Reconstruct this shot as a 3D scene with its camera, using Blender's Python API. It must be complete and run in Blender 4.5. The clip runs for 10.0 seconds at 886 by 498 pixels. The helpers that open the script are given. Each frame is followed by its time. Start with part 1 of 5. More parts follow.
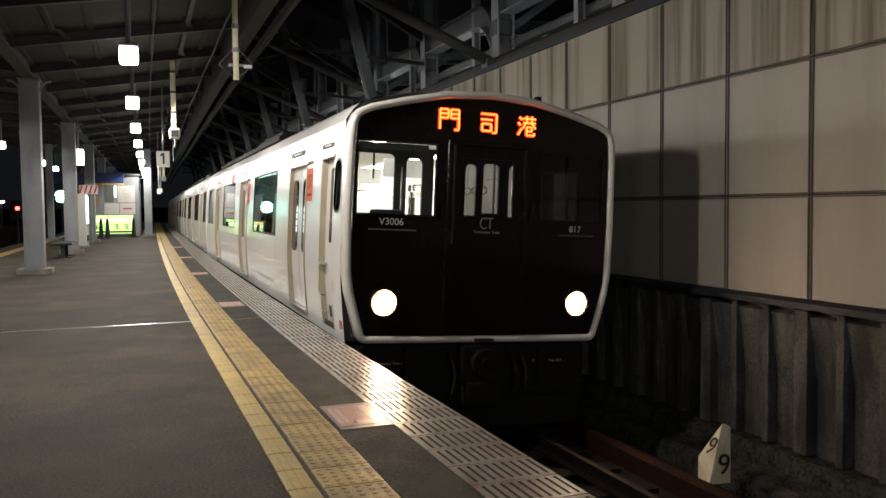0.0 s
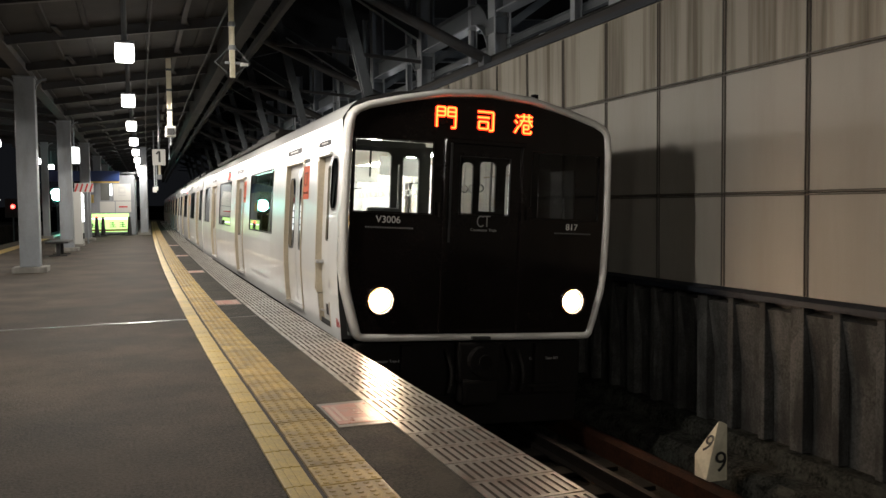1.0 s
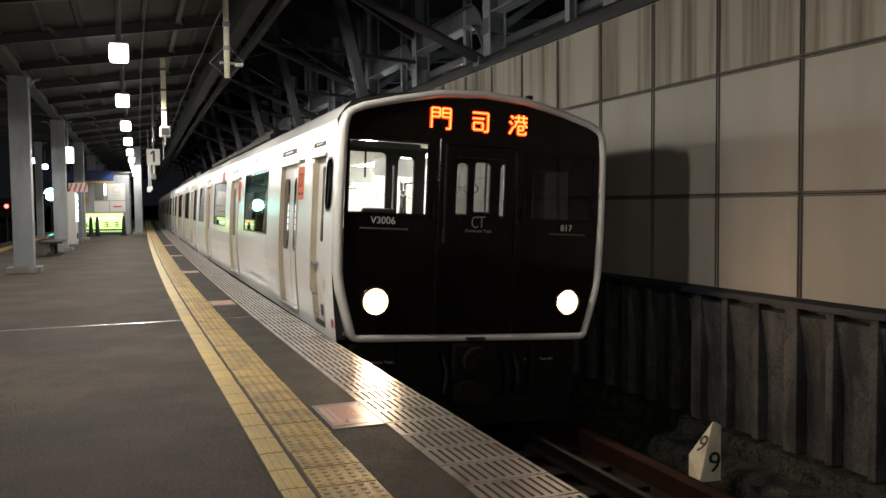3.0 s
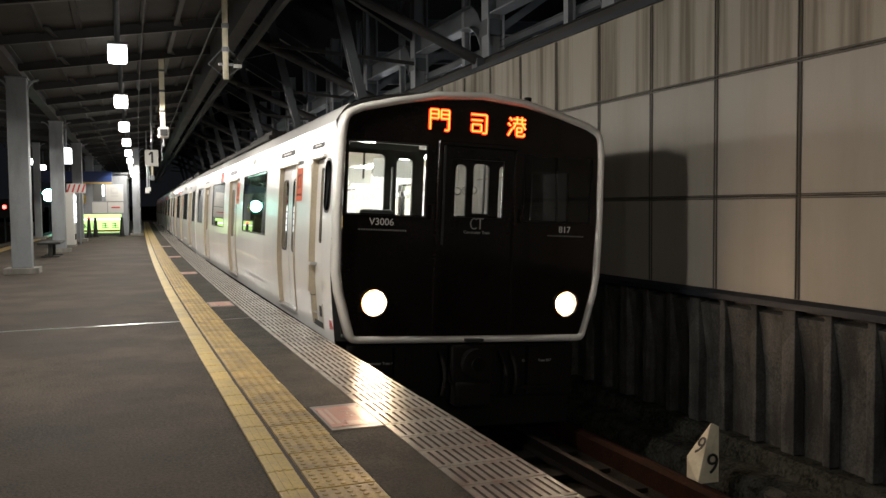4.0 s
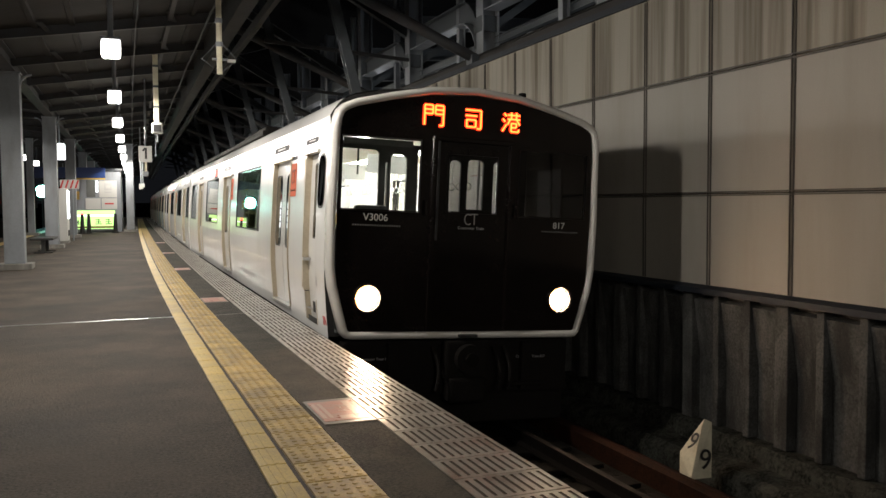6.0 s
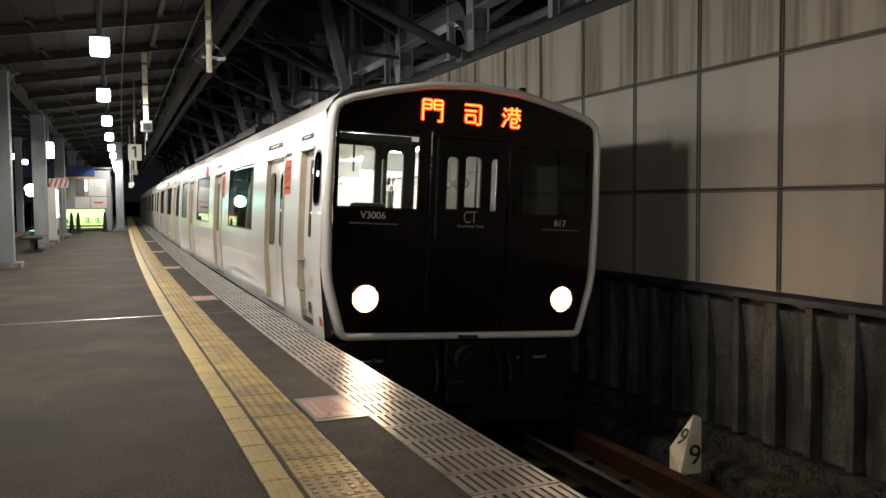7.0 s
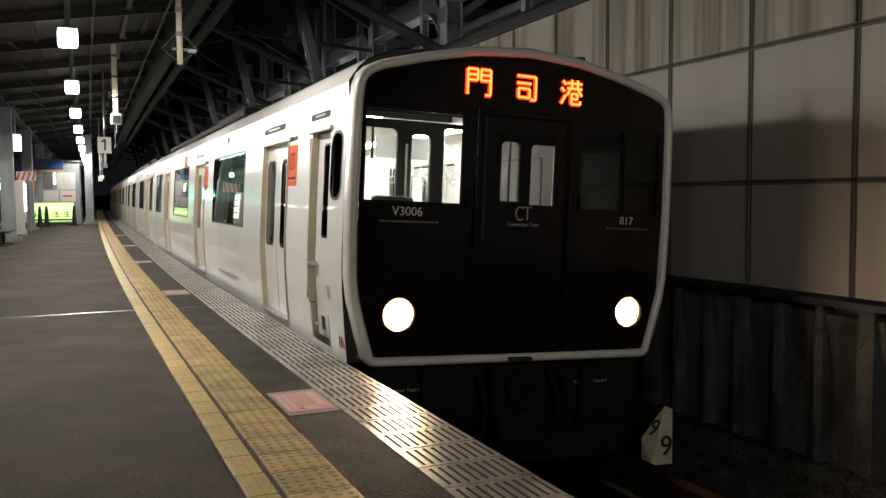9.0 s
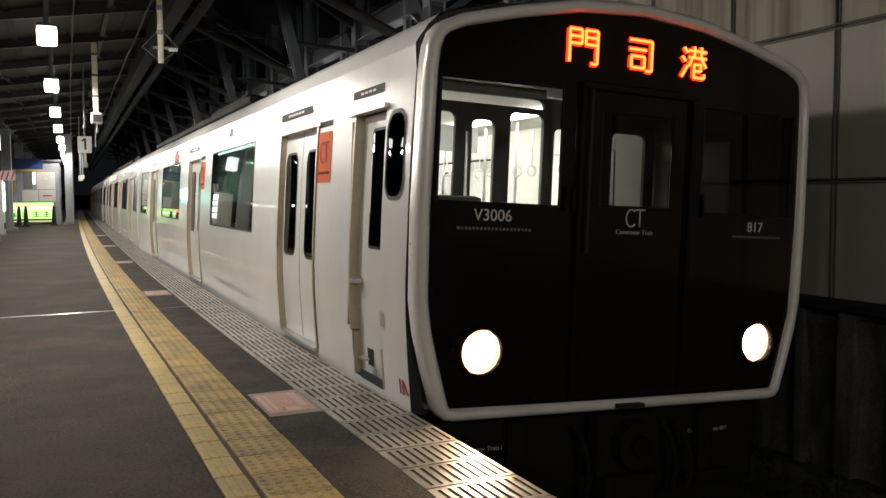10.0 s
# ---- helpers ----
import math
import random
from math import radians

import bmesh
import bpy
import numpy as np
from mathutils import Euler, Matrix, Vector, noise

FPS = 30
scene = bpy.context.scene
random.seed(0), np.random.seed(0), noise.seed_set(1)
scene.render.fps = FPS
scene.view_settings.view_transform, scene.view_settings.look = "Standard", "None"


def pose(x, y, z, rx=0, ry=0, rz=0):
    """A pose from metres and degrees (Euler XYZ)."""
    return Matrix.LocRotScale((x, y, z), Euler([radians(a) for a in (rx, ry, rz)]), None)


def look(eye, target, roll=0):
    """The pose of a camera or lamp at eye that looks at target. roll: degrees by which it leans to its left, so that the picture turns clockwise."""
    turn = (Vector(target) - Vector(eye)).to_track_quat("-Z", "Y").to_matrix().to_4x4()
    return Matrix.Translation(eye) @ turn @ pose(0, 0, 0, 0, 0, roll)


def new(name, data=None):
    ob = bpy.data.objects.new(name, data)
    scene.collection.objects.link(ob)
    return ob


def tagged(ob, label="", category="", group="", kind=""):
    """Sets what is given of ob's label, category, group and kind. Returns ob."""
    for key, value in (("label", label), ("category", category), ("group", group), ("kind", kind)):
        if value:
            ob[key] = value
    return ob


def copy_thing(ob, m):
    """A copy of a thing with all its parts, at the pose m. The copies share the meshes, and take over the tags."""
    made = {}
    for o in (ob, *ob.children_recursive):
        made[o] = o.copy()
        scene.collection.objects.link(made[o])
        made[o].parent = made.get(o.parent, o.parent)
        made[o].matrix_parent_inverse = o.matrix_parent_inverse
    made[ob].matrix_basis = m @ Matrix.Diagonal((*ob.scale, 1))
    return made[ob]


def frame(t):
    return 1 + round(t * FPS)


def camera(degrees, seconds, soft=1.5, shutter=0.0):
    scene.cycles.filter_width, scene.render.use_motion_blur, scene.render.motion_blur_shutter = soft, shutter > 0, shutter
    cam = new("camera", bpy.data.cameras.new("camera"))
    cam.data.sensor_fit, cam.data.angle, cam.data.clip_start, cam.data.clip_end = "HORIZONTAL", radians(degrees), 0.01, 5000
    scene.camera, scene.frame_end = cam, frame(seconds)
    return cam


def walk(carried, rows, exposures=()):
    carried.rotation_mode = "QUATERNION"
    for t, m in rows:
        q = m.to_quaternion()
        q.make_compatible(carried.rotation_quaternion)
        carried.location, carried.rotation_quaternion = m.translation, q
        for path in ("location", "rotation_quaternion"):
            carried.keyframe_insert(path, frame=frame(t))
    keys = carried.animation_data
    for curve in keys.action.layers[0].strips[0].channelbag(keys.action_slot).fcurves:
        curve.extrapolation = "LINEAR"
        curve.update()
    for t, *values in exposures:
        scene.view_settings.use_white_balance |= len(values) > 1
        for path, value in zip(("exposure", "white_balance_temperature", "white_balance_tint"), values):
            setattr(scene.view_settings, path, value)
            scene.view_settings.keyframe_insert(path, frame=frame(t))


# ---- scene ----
cam = camera(55.5, 10.0)
PATH = [
    (0, (-0.812, -3.78, 1.295), (-0.111, -1.909, 1.196), -0.6),
    (0.5, (-0.816, -3.778, 1.291), (-0.112, -1.909, 1.189), -0.6),
    (1, (-0.817, -3.775, 1.291), (-0.108, -1.908, 1.188), -0.6),
    (1.5, (-0.808, -3.777, 1.292), (-0.097, -1.91, 1.191), -0.6),
    (2, (-0.811, -3.782, 1.29), (-0.097, -1.916, 1.188), -0.6),
    (2.5, (-0.814, -3.78, 1.297), (-0.097, -1.916, 1.192), -0.6),
    (4, (-0.822, -3.787, 1.306), (-0.098, -1.926, 1.205), -0.5),
    (4.5, (-0.818, -3.788, 1.296), (-0.093, -1.926, 1.192), -0.5),
    (5, (-0.822, -3.785, 1.305), (-0.096, -1.925, 1.198), -0.5),
    (5.5, (-0.814, -3.783, 1.296), (-0.085, -1.924, 1.19), -0.4),
    (7, (-0.816, -3.802, 1.282), (-0.06, -1.953, 1.17), -0.5),
    (7.5, (-0.821, -3.814, 1.29), (-0.058, -1.968, 1.184), -0.6),
    (8, (-0.816, -3.814, 1.283), (-0.043, -1.973, 1.171), -0.6),
    (8.5, (-0.82, -3.81, 1.282), (-0.028, -1.977, 1.161), -0.5),
    (9, (-0.814, -3.81, 1.283), (-0.002, -1.987, 1.155), -0.5),
    (9.5, (-0.811, -3.796, 1.278), (0.02, -1.982, 1.146), -0.4),
    (10, (-0.802, -3.796, 1.278), (0.046, -1.989, 1.151), -0.4),
]
walk(cam, [(t, look(e, g, r)) for t, e, g, r in PATH], [(0, 0.32), (8.4, 0.31), (9.2, 0.20), (10, 0.10)])


# ---- light ----
world = bpy.data.worlds.new("night")
scene.world = world
world.use_nodes = True
world.node_tree.nodes["Background"].inputs[0].default_value = (0.011, 0.012, 0.0145, 1)
world.node_tree.nodes["Background"].inputs[1].default_value = 0.4


# ---- alignment of track and platform ----
_KNOTS = [(-40, 0.0), (3, 0.0), (7, 0.007), (13, 0.0155), (18, 0.0200), (26, 0.0235), (38, 0.0262), (56, 0.029), (80, 0.031), (160, 0.035)]
_STEP = 0.25
_S = np.arange(-40, 160 + _STEP, _STEP)
_HEAD = np.interp(_S, [k[0] for k in _KNOTS], [k[1] for k in _KNOTS])
_X = np.concatenate([[0], np.cumsum(np.sin((_HEAD[1:] + _HEAD[:-1]) / 2) * _STEP)])
_Y = np.concatenate([[0], np.cumsum(np.cos((_HEAD[1:] + _HEAD[:-1]) / 2) * _STEP)]) - 40


def along(s, off=0.0, z=0.0):
    """The place at s metres along the line and off metres to its right."""
    h = float(np.interp(s, _S, _HEAD))
    return Vector((float(np.interp(s, _S, _X)) + off * math.cos(h), float(np.interp(s, _S, _Y)) - off * math.sin(h), z))


def frame_at(s, off=0.0, z=0.0, turn=0.0):
    """A pose on the line: local y runs along it, local x to its right."""
    h = float(np.interp(s, _S, _HEAD))
    return Matrix.Translation(along(s, off, z)) @ Matrix.Rotation(-h + turn, 4, "Z")


# ---- materials ----
def node(nt, kind, **values):
    n = nt.nodes.new(kind)
    for k, v in values.items():
        n.inputs[k.replace("_", " ")].default_value = v
    return n


def mat(name, color, rough=0.6, metal=0.0, vary=0.25, scale=3.0, grain=60.0, bump=0.15, stain=None, stain_scale=(1, 1, 1), stain_amount=0.5,
        stain_lo=0.45, stain_hi=0.7, coat=0.0, random_amount=0.0, rough_vary=0.1, dist=0.004, spec=0.5, contrast=0.9):
    """A surface with broad variation, fine grain and, where given, stains of their own shape."""
    m = bpy.data.materials.new(name)
    m.use_nodes = True
    nt = m.node_tree
    b = nt.nodes["Principled BSDF"]
    b.inputs["Metallic"].default_value = metal
    b.inputs["Coat Weight"].default_value = coat
    b.inputs["Specular IOR Level"].default_value = spec
    tc = nt.nodes.new("ShaderNodeTexCoord")
    big = node(nt, "ShaderNodeTexNoise", Scale=scale, Detail=5.0, Roughness=0.6)
    fine = node(nt, "ShaderNodeTexNoise", Scale=grain, Detail=4.0, Roughness=0.65)
    geo = nt.nodes.new("ShaderNodeNewGeometry")
    for n in (big, fine):
        nt.links.new(geo.outputs["Position"] if random_amount < 0 else tc.outputs["Object"], n.inputs["Vector"])
    mixa = nt.nodes.new("ShaderNodeMix")
    mixa.data_type = "RGBA"
    dark = tuple(c * (1 - vary) for c in color) + (1,)
    light = tuple(min(1, c * (1 + vary)) for c in color) + (1,)
    mixa.inputs["A"].default_value, mixa.inputs["B"].default_value = dark, light
    add = nt.nodes.new("ShaderNodeMath")
    add.operation = "ADD"
    half = node(nt, "ShaderNodeMath")
    half.operation = "MULTIPLY_ADD"
    half.inputs[1].default_value, half.inputs[2].default_value = contrast, 0.7 - contrast
    nt.links.new(big.outputs["Fac"], add.inputs[0])
    nt.links.new(fine.outputs["Fac"], add.inputs[1])
    nt.links.new(add.outputs[0], half.inputs[0])
    sub = node(nt, "ShaderNodeMath")
    sub.operation = "MULTIPLY_ADD"
    sub.inputs[1].default_value, sub.inputs[2].default_value = 1.0, -0.2
    nt.links.new(half.outputs[0], sub.inputs[0])
    nt.links.new(sub.outputs[0], mixa.inputs["Factor"])
    out = mixa.outputs["Result"]
    if stain:
        mp = node(nt, "ShaderNodeMapping", Scale=stain_scale)
        nt.links.new(geo.outputs["Position"], mp.inputs["Vector"])
        sn = node(nt, "ShaderNodeTexNoise", Scale=1.0, Detail=6.0, Roughness=0.6)
        nt.links.new(mp.outputs[0], sn.inputs["Vector"])
        rmp = nt.nodes.new("ShaderNodeMapRange")
        rmp.inputs["From Min"].default_value, rmp.inputs["From Max"].default_value = stain_lo, stain_hi
        rmp.inputs["To Max"].default_value = stain_amount
        nt.links.new(sn.outputs["Fac"], rmp.inputs["Value"])
        ms = nt.nodes.new("ShaderNodeMix")
        ms.data_type = "RGBA"
        ms.inputs["B"].default_value = (*stain, 1)
        nt.links.new(rmp.outputs[0], ms.inputs["Factor"])
        nt.links.new(out, ms.inputs["A"])
        out = ms.outputs["Result"]
    if random_amount > 0:
        oi = nt.nodes.new("ShaderNodeObjectInfo")
        hv = nt.nodes.new("ShaderNodeHueSaturation")
        mr = nt.nodes.new("ShaderNodeMapRange")
        mr.inputs["To Min"].default_value, mr.inputs["To Max"].default_value = 1 - random_amount, 1 + random_amount
        nt.links.new(oi.outputs["Random"], mr.inputs["Value"])
        nt.links.new(mr.outputs[0], hv.inputs["Value"])
        nt.links.new(out, hv.inputs["Color"])
        out = hv.outputs["Color"]
    nt.links.new(out, b.inputs["Base Color"])
    rr = nt.nodes.new("ShaderNodeMapRange")
    rr.inputs["To Min"].default_value, rr.inputs["To Max"].default_value = max(0.02, rough - rough_vary), min(1, rough + rough_vary)
    nt.links.new(big.outputs["Fac"], rr.inputs["Value"])
    nt.links.new(rr.outputs[0], b.inputs["Roughness"])
    if bump:
        bp = nt.nodes.new("ShaderNodeBump")
        bp.inputs["Strength"].default_value, bp.inputs["Distance"].default_value = bump, dist
        nt.links.new(fine.outputs["Fac"], bp.inputs["Height"])
        nt.links.new(bp.outputs[0], b.inputs["Normal"])
    return m


def glow(name, color, strength):
    m = bpy.data.materials.new(name)
    m.use_nodes = True
    b = m.node_tree.nodes["Principled BSDF"]
    b.inputs["Base Color"].default_value = (*color, 1)
    b.inputs["Emission Color"].default_value = (*color, 1)
    b.inputs["Emission Strength"].default_value = strength
    return m


def pane(name, tint, gloss=1.0):
    """A window pane: what is behind it shows tinted, and it mirrors by Fresnel."""
    m = bpy.data.materials.new(name)
    m.use_nodes = True
    nt = m.node_tree
    nt.nodes.remove(nt.nodes["Principled BSDF"])
    out = nt.nodes["Material Output"]
    tr = node(nt, "ShaderNodeBsdfTransparent", Color=(*tint, 1))
    gl = node(nt, "ShaderNodeBsdfGlossy", Roughness=0.015, Color=(gloss, gloss, gloss, 1))
    fr = node(nt, "ShaderNodeFresnel", IOR=1.55)
    mx = nt.nodes.new("ShaderNodeMixShader")
    nt.links.new(fr.outputs[0], mx.inputs[0])
    nt.links.new(tr.outputs[0], mx.inputs[1])
    nt.links.new(gl.outputs[0], mx.inputs[2])
    nt.links.new(mx.outputs[0], out.inputs[0])
    return m


ASPHALT = mat("asphalt", (0.064, 0.050, 0.038), 0.8, spec=0.2, contrast=3.0, vary=0.6, scale=0.9, grain=55, bump=0.9, dist=0.012, stain=(0.042, 0.033, 0.026), stain_scale=(0.7, 0.5, 1), stain_amount=0.5)
ASPHALT_DARK = mat("asphalt_strip", (0.044, 0.039, 0.030), 0.8, spec=0.2, contrast=3.0, vary=0.55, scale=2.5, grain=60, bump=0.9, dist=0.012)
YELLOW = mat("yellow_paving", (0.47, 0.32, 0.092), 0.45, contrast=2.2, vary=0.28, scale=5, grain=90, bump=0.2, stain=(0.15, 0.115, 0.065), stain_scale=(4, 4, 3), stain_amount=0.6, stain_lo=0.45, stain_hi=0.65, random_amount=0.13)
YELLOW_LINE = mat("yellow_line_paving", (0.50, 0.345, 0.06), 0.45, contrast=2.0, vary=0.22, scale=5, grain=80, bump=0.2, stain=(0.22, 0.16, 0.07), stain_scale=(3, 3, 3), stain_amount=0.4, random_amount=0.10)
SLAB = mat("edge_slab", (0.34, 0.32, 0.285), 0.33, contrast=2.4, vary=0.26, scale=5, grain=90, bump=0.3, stain=(0.115, 0.08, 0.055), stain_scale=(5, 2.2, 3), stain_amount=0.8, stain_lo=0.48, stain_hi=0.68, random_amount=0.12)
GROOVE = mat("groove_dirt", (0.075, 0.060, 0.046), 0.9, vary=0.4, scale=8, grain=100, bump=0.3)
CONCRETE = mat("concrete", (0.24, 0.23, 0.21), 0.8, vary=0.25, scale=1.5, grain=50, bump=0.4, stain=(0.08, 0.075, 0.065), stain_scale=(2.2, 2.2, 0.5), stain_amount=0.75)
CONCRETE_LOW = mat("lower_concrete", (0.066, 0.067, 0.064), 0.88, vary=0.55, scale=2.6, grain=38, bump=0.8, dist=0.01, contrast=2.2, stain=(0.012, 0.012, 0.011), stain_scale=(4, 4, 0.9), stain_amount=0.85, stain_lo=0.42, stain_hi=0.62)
FOOT = mat("mottled_wall_foot", (0.036, 0.037, 0.032), 0.95, spec=0.1, vary=0.8, scale=5, grain=28, bump=1.0, dist=0.03, contrast=2.5, stain=(0.055, 0.056, 0.050), stain_scale=(3, 5, 3), stain_amount=0.7, stain_lo=0.55, stain_hi=0.68)
PANEL = mat("wall_panel", (0.29, 0.272, 0.24), 0.65, vary=0.10, scale=0.7, grain=70, bump=0.12, stain=(0.22, 0.20, 0.17), stain_scale=(2.5, 2.5, 0.35), stain_amount=0.5, random_amount=0.05)
PANEL_TOP = mat("upper_wall_panel", (0.29, 0.265, 0.215), 0.65, vary=0.15, scale=0.8, grain=60, bump=0.15, stain=(0.10, 0.078, 0.048), stain_scale=(4, 4, 0.16), stain_amount=0.95, stain_lo=0.46, stain_hi=0.66, random_amount=0.08)
JOINT = mat("joint", (0.075, 0.067, 0.058), 0.7, vary=0.3, bump=0.2)
STEEL = mat("painted_steel", (0.22, 0.24, 0.265), 0.45, vary=0.2, scale=2, grain=40, bump=0.1, stain=(0.11, 0.105, 0.10), stain_scale=(3, 3, 0.8), stain_amount=0.5)
STEEL_DARK = mat("dark_steel", (0.07, 0.08, 0.09), 0.5, vary=0.3, scale=2, grain=40, bump=0.1)
FLASHING = mat("flashing", (0.014, 0.018, 0.026), 0.6, vary=0.3, scale=3, grain=40, bump=0.1, metal=0.2, spec=0.3)
# rafters and deck coloured darker than steel to hold the dimness above the lamps
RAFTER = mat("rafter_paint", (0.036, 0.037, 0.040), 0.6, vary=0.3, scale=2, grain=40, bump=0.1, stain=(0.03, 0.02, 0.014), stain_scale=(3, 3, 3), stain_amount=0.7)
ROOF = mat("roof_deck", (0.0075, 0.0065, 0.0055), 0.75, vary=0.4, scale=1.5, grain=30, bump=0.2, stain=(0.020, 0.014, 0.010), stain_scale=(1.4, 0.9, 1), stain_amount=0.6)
# near-black, for added screens that stand for the unlit night
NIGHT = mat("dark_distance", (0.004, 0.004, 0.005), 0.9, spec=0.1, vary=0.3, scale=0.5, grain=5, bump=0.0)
# pit colours hold the shade below the platform: ballast, rails, trough and sleepers darkened
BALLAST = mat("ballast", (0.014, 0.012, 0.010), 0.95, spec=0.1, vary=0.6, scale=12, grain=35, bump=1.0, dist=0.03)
RAIL_STEEL = mat("shaded_rail", (0.006, 0.005, 0.0045), 0.7, spec=0.12, vary=0.4, scale=6, grain=50, bump=0.3)
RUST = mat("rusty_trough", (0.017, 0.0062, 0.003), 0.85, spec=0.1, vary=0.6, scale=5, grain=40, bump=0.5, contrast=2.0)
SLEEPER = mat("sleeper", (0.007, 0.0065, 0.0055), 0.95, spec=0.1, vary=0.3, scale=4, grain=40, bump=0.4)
BODY = mat("white_car_paint", (0.85, 0.855, 0.85), 0.24, vary=0.03, scale=0.6, grain=8, bump=0.0, coat=0.35, rough_vary=0.03, stain=(0.62, 0.60, 0.55), stain_scale=(3, 1.5, 0.6), stain_amount=0.25)
FRAME_WHITE = mat("front_frame_paint", (0.72, 0.71, 0.68), 0.3, vary=0.06, scale=2, grain=30, bump=0.03, coat=0.3, stain=(0.5, 0.46, 0.4), stain_scale=(3, 3, 3), stain_amount=0.3)
DOOR_TRIM = mat("door_trim", (0.46, 0.40, 0.30), 0.4, vary=0.2, scale=4, grain=30, bump=0.1, metal=0.4)
BLACK = mat("black_front", (0.008, 0.006, 0.0055), 0.13, spec=0.25, vary=0.3, scale=2, grain=40, bump=0.02)
RUBBER = mat("rubber", (0.015, 0.015, 0.015), 0.6, vary=0.3, bump=0.1)
UNDER = mat("underframe", (0.010, 0.009, 0.0085), 0.8, spec=0.12, vary=0.4, scale=5, grain=40, bump=0.3)
ORANGE = mat("orange_panel", (0.66, 0.10, 0.02), 0.75, vary=0.08, bump=0.0)
GREY_LABEL = mat("dark_label", (0.03, 0.032, 0.036), 0.75, vary=0.1, bump=0.0)
GREY_LEGEND = mat("faint_legend", (0.50, 0.50, 0.50), 0.5, vary=0.1, bump=0.0)
ORANGE_DARK = mat("dark_orange_ink", (0.22, 0.045, 0.015), 0.7, vary=0.1, bump=0.0)
GRIME = mat("door_grime", (0.25, 0.15, 0.07), 0.8, vary=0.4, scale=4, grain=30, bump=0.1)
PALE = mat("pale_lettering", (0.62, 0.62, 0.60), 0.5, vary=0.05, bump=0.0)
GREYTEXT = mat("grey_lettering", (0.42, 0.42, 0.42), 0.5, vary=0.05, bump=0.0)
GREY_DIM = mat("dim_grey_lettering", (0.17, 0.17, 0.17), 0.5, vary=0.05, bump=0.0)
REDTEXT = mat("red_mark", (0.45, 0.03, 0.03), 0.5, vary=0.1, bump=0.0)
RED_STICKER = mat("red_sticker", (0.50, 0.20, 0.15), 0.3, vary=0.15, scale=8, grain=60, bump=0.1, stain=(0.35, 0.27, 0.22), stain_scale=(9, 9, 9), stain_amount=0.6)
STICKER_RIM = mat("sticker_rim", (0.22, 0.19, 0.16), 0.35, vary=0.15, scale=8, bump=0.1)
STICKER_INK = mat("sticker_ink", (0.58, 0.40, 0.34), 0.4, vary=0.15, bump=0.0)
WHITE_BOX = mat("white_sheet", (0.48, 0.48, 0.46), 0.5, vary=0.06, bump=0.05)
CREAM = mat("cream_post", (0.62, 0.58, 0.44), 0.6, vary=0.2, scale=6, grain=50, bump=0.15, stain=(0.3, 0.26, 0.18), stain_scale=(6, 6, 6), stain_amount=0.4)
GREEN_INK = mat("green_ink", (0.03, 0.06, 0.02), 0.6, vary=0.1, bump=0.0)
INK = mat("black_ink", (0.02, 0.02, 0.02), 0.6, vary=0.1, bump=0.0)
BLUE_SIGN = mat("blue_sign", (0.02, 0.045, 0.16), 0.4, vary=0.15, bump=0.0)
INTERIOR = mat("interior_panel", (0.72, 0.71, 0.66), 0.5, vary=0.06, bump=0.0)
SEAT = mat("seat_back", (0.35, 0.22, 0.10), 0.7, vary=0.2, bump=0.1)
CAB = mat("cab_panel", (0.10, 0.105, 0.10), 0.6, vary=0.2, bump=0.05)
SILVER = mat("silver", (0.55, 0.55, 0.55), 0.3, vary=0.1, metal=0.9, bump=0.0)
LAMP = glow("lamp_glow", (1.0, 0.97, 0.92), 9)
LAMP_FAR = glow("far_lamp_glow", (1.0, 0.97, 0.92), 7)
HEAD = glow("headlight_glow", (1.0, 0.70, 0.45), 240)
HEAD_HALO = glow("headlight_halo_glow", (1.0, 0.50, 0.20), 1.5)
LED = glow("led_glow", (1.0, 0.028, 0.006), 2.8)
LED_CORE = glow("led_core_glow", (1.0, 0.16, 0.025), 4.5)
SALOON = glow("saloon_light", (1.0, 0.97, 0.90), 25)
GREEN_GLOW = glow("green_sign_glow", (0.55, 0.95, 0.30), 1.05)
GREEN_SIGNAL = glow("green_signal", (0.22, 1.0, 0.80), 60)
RED_SIGNAL = glow("red_signal", (1.0, 0.05, 0.04), 12)
WHITE_GLOW = glow("white_sign_glow", (0.95, 1.0, 1.0), 2.2)
GLASS = pane("tinted_glass", (0.055, 0.095, 0.082))
CLEAR = pane("clear_glass", (0.80, 0.84, 0.82))
# dim and dark panes: tint stands for the unlit cab behind, gloss cut down
DIM = pane("dim_glass", (0.10, 0.10, 0.096), 0.45)
DARK_GLASS = pane("dark_glass", (0.03, 0.03, 0.03), 0.5)


# ---- building helpers ----
def box(bm, lo, hi, m=None, mi=0):
    c = [(x, y, z) for x in (lo[0], hi[0]) for y in (lo[1], hi[1]) for z in (lo[2], hi[2])]
    v = [bm.verts.new(m @ Vector(p) if m else p) for p in c]
    for f in ((0, 1, 3, 2), (4, 6, 7, 5), (0, 4, 5, 1), (2, 3, 7, 6), (0, 2, 6, 4), (1, 5, 7, 3)):
        bm.faces.new([v[i] for i in f]).material_index = mi
    return bm


def bbox(lo, hi, bevel=0.0, m=None):
    bm = box(bmesh.new(), lo, hi, m)
    if bevel:
        bmesh.ops.bevel(bm, geom=bm.edges[:], offset=bevel, segments=2, affect="EDGES", profile=0.6)
    return bm


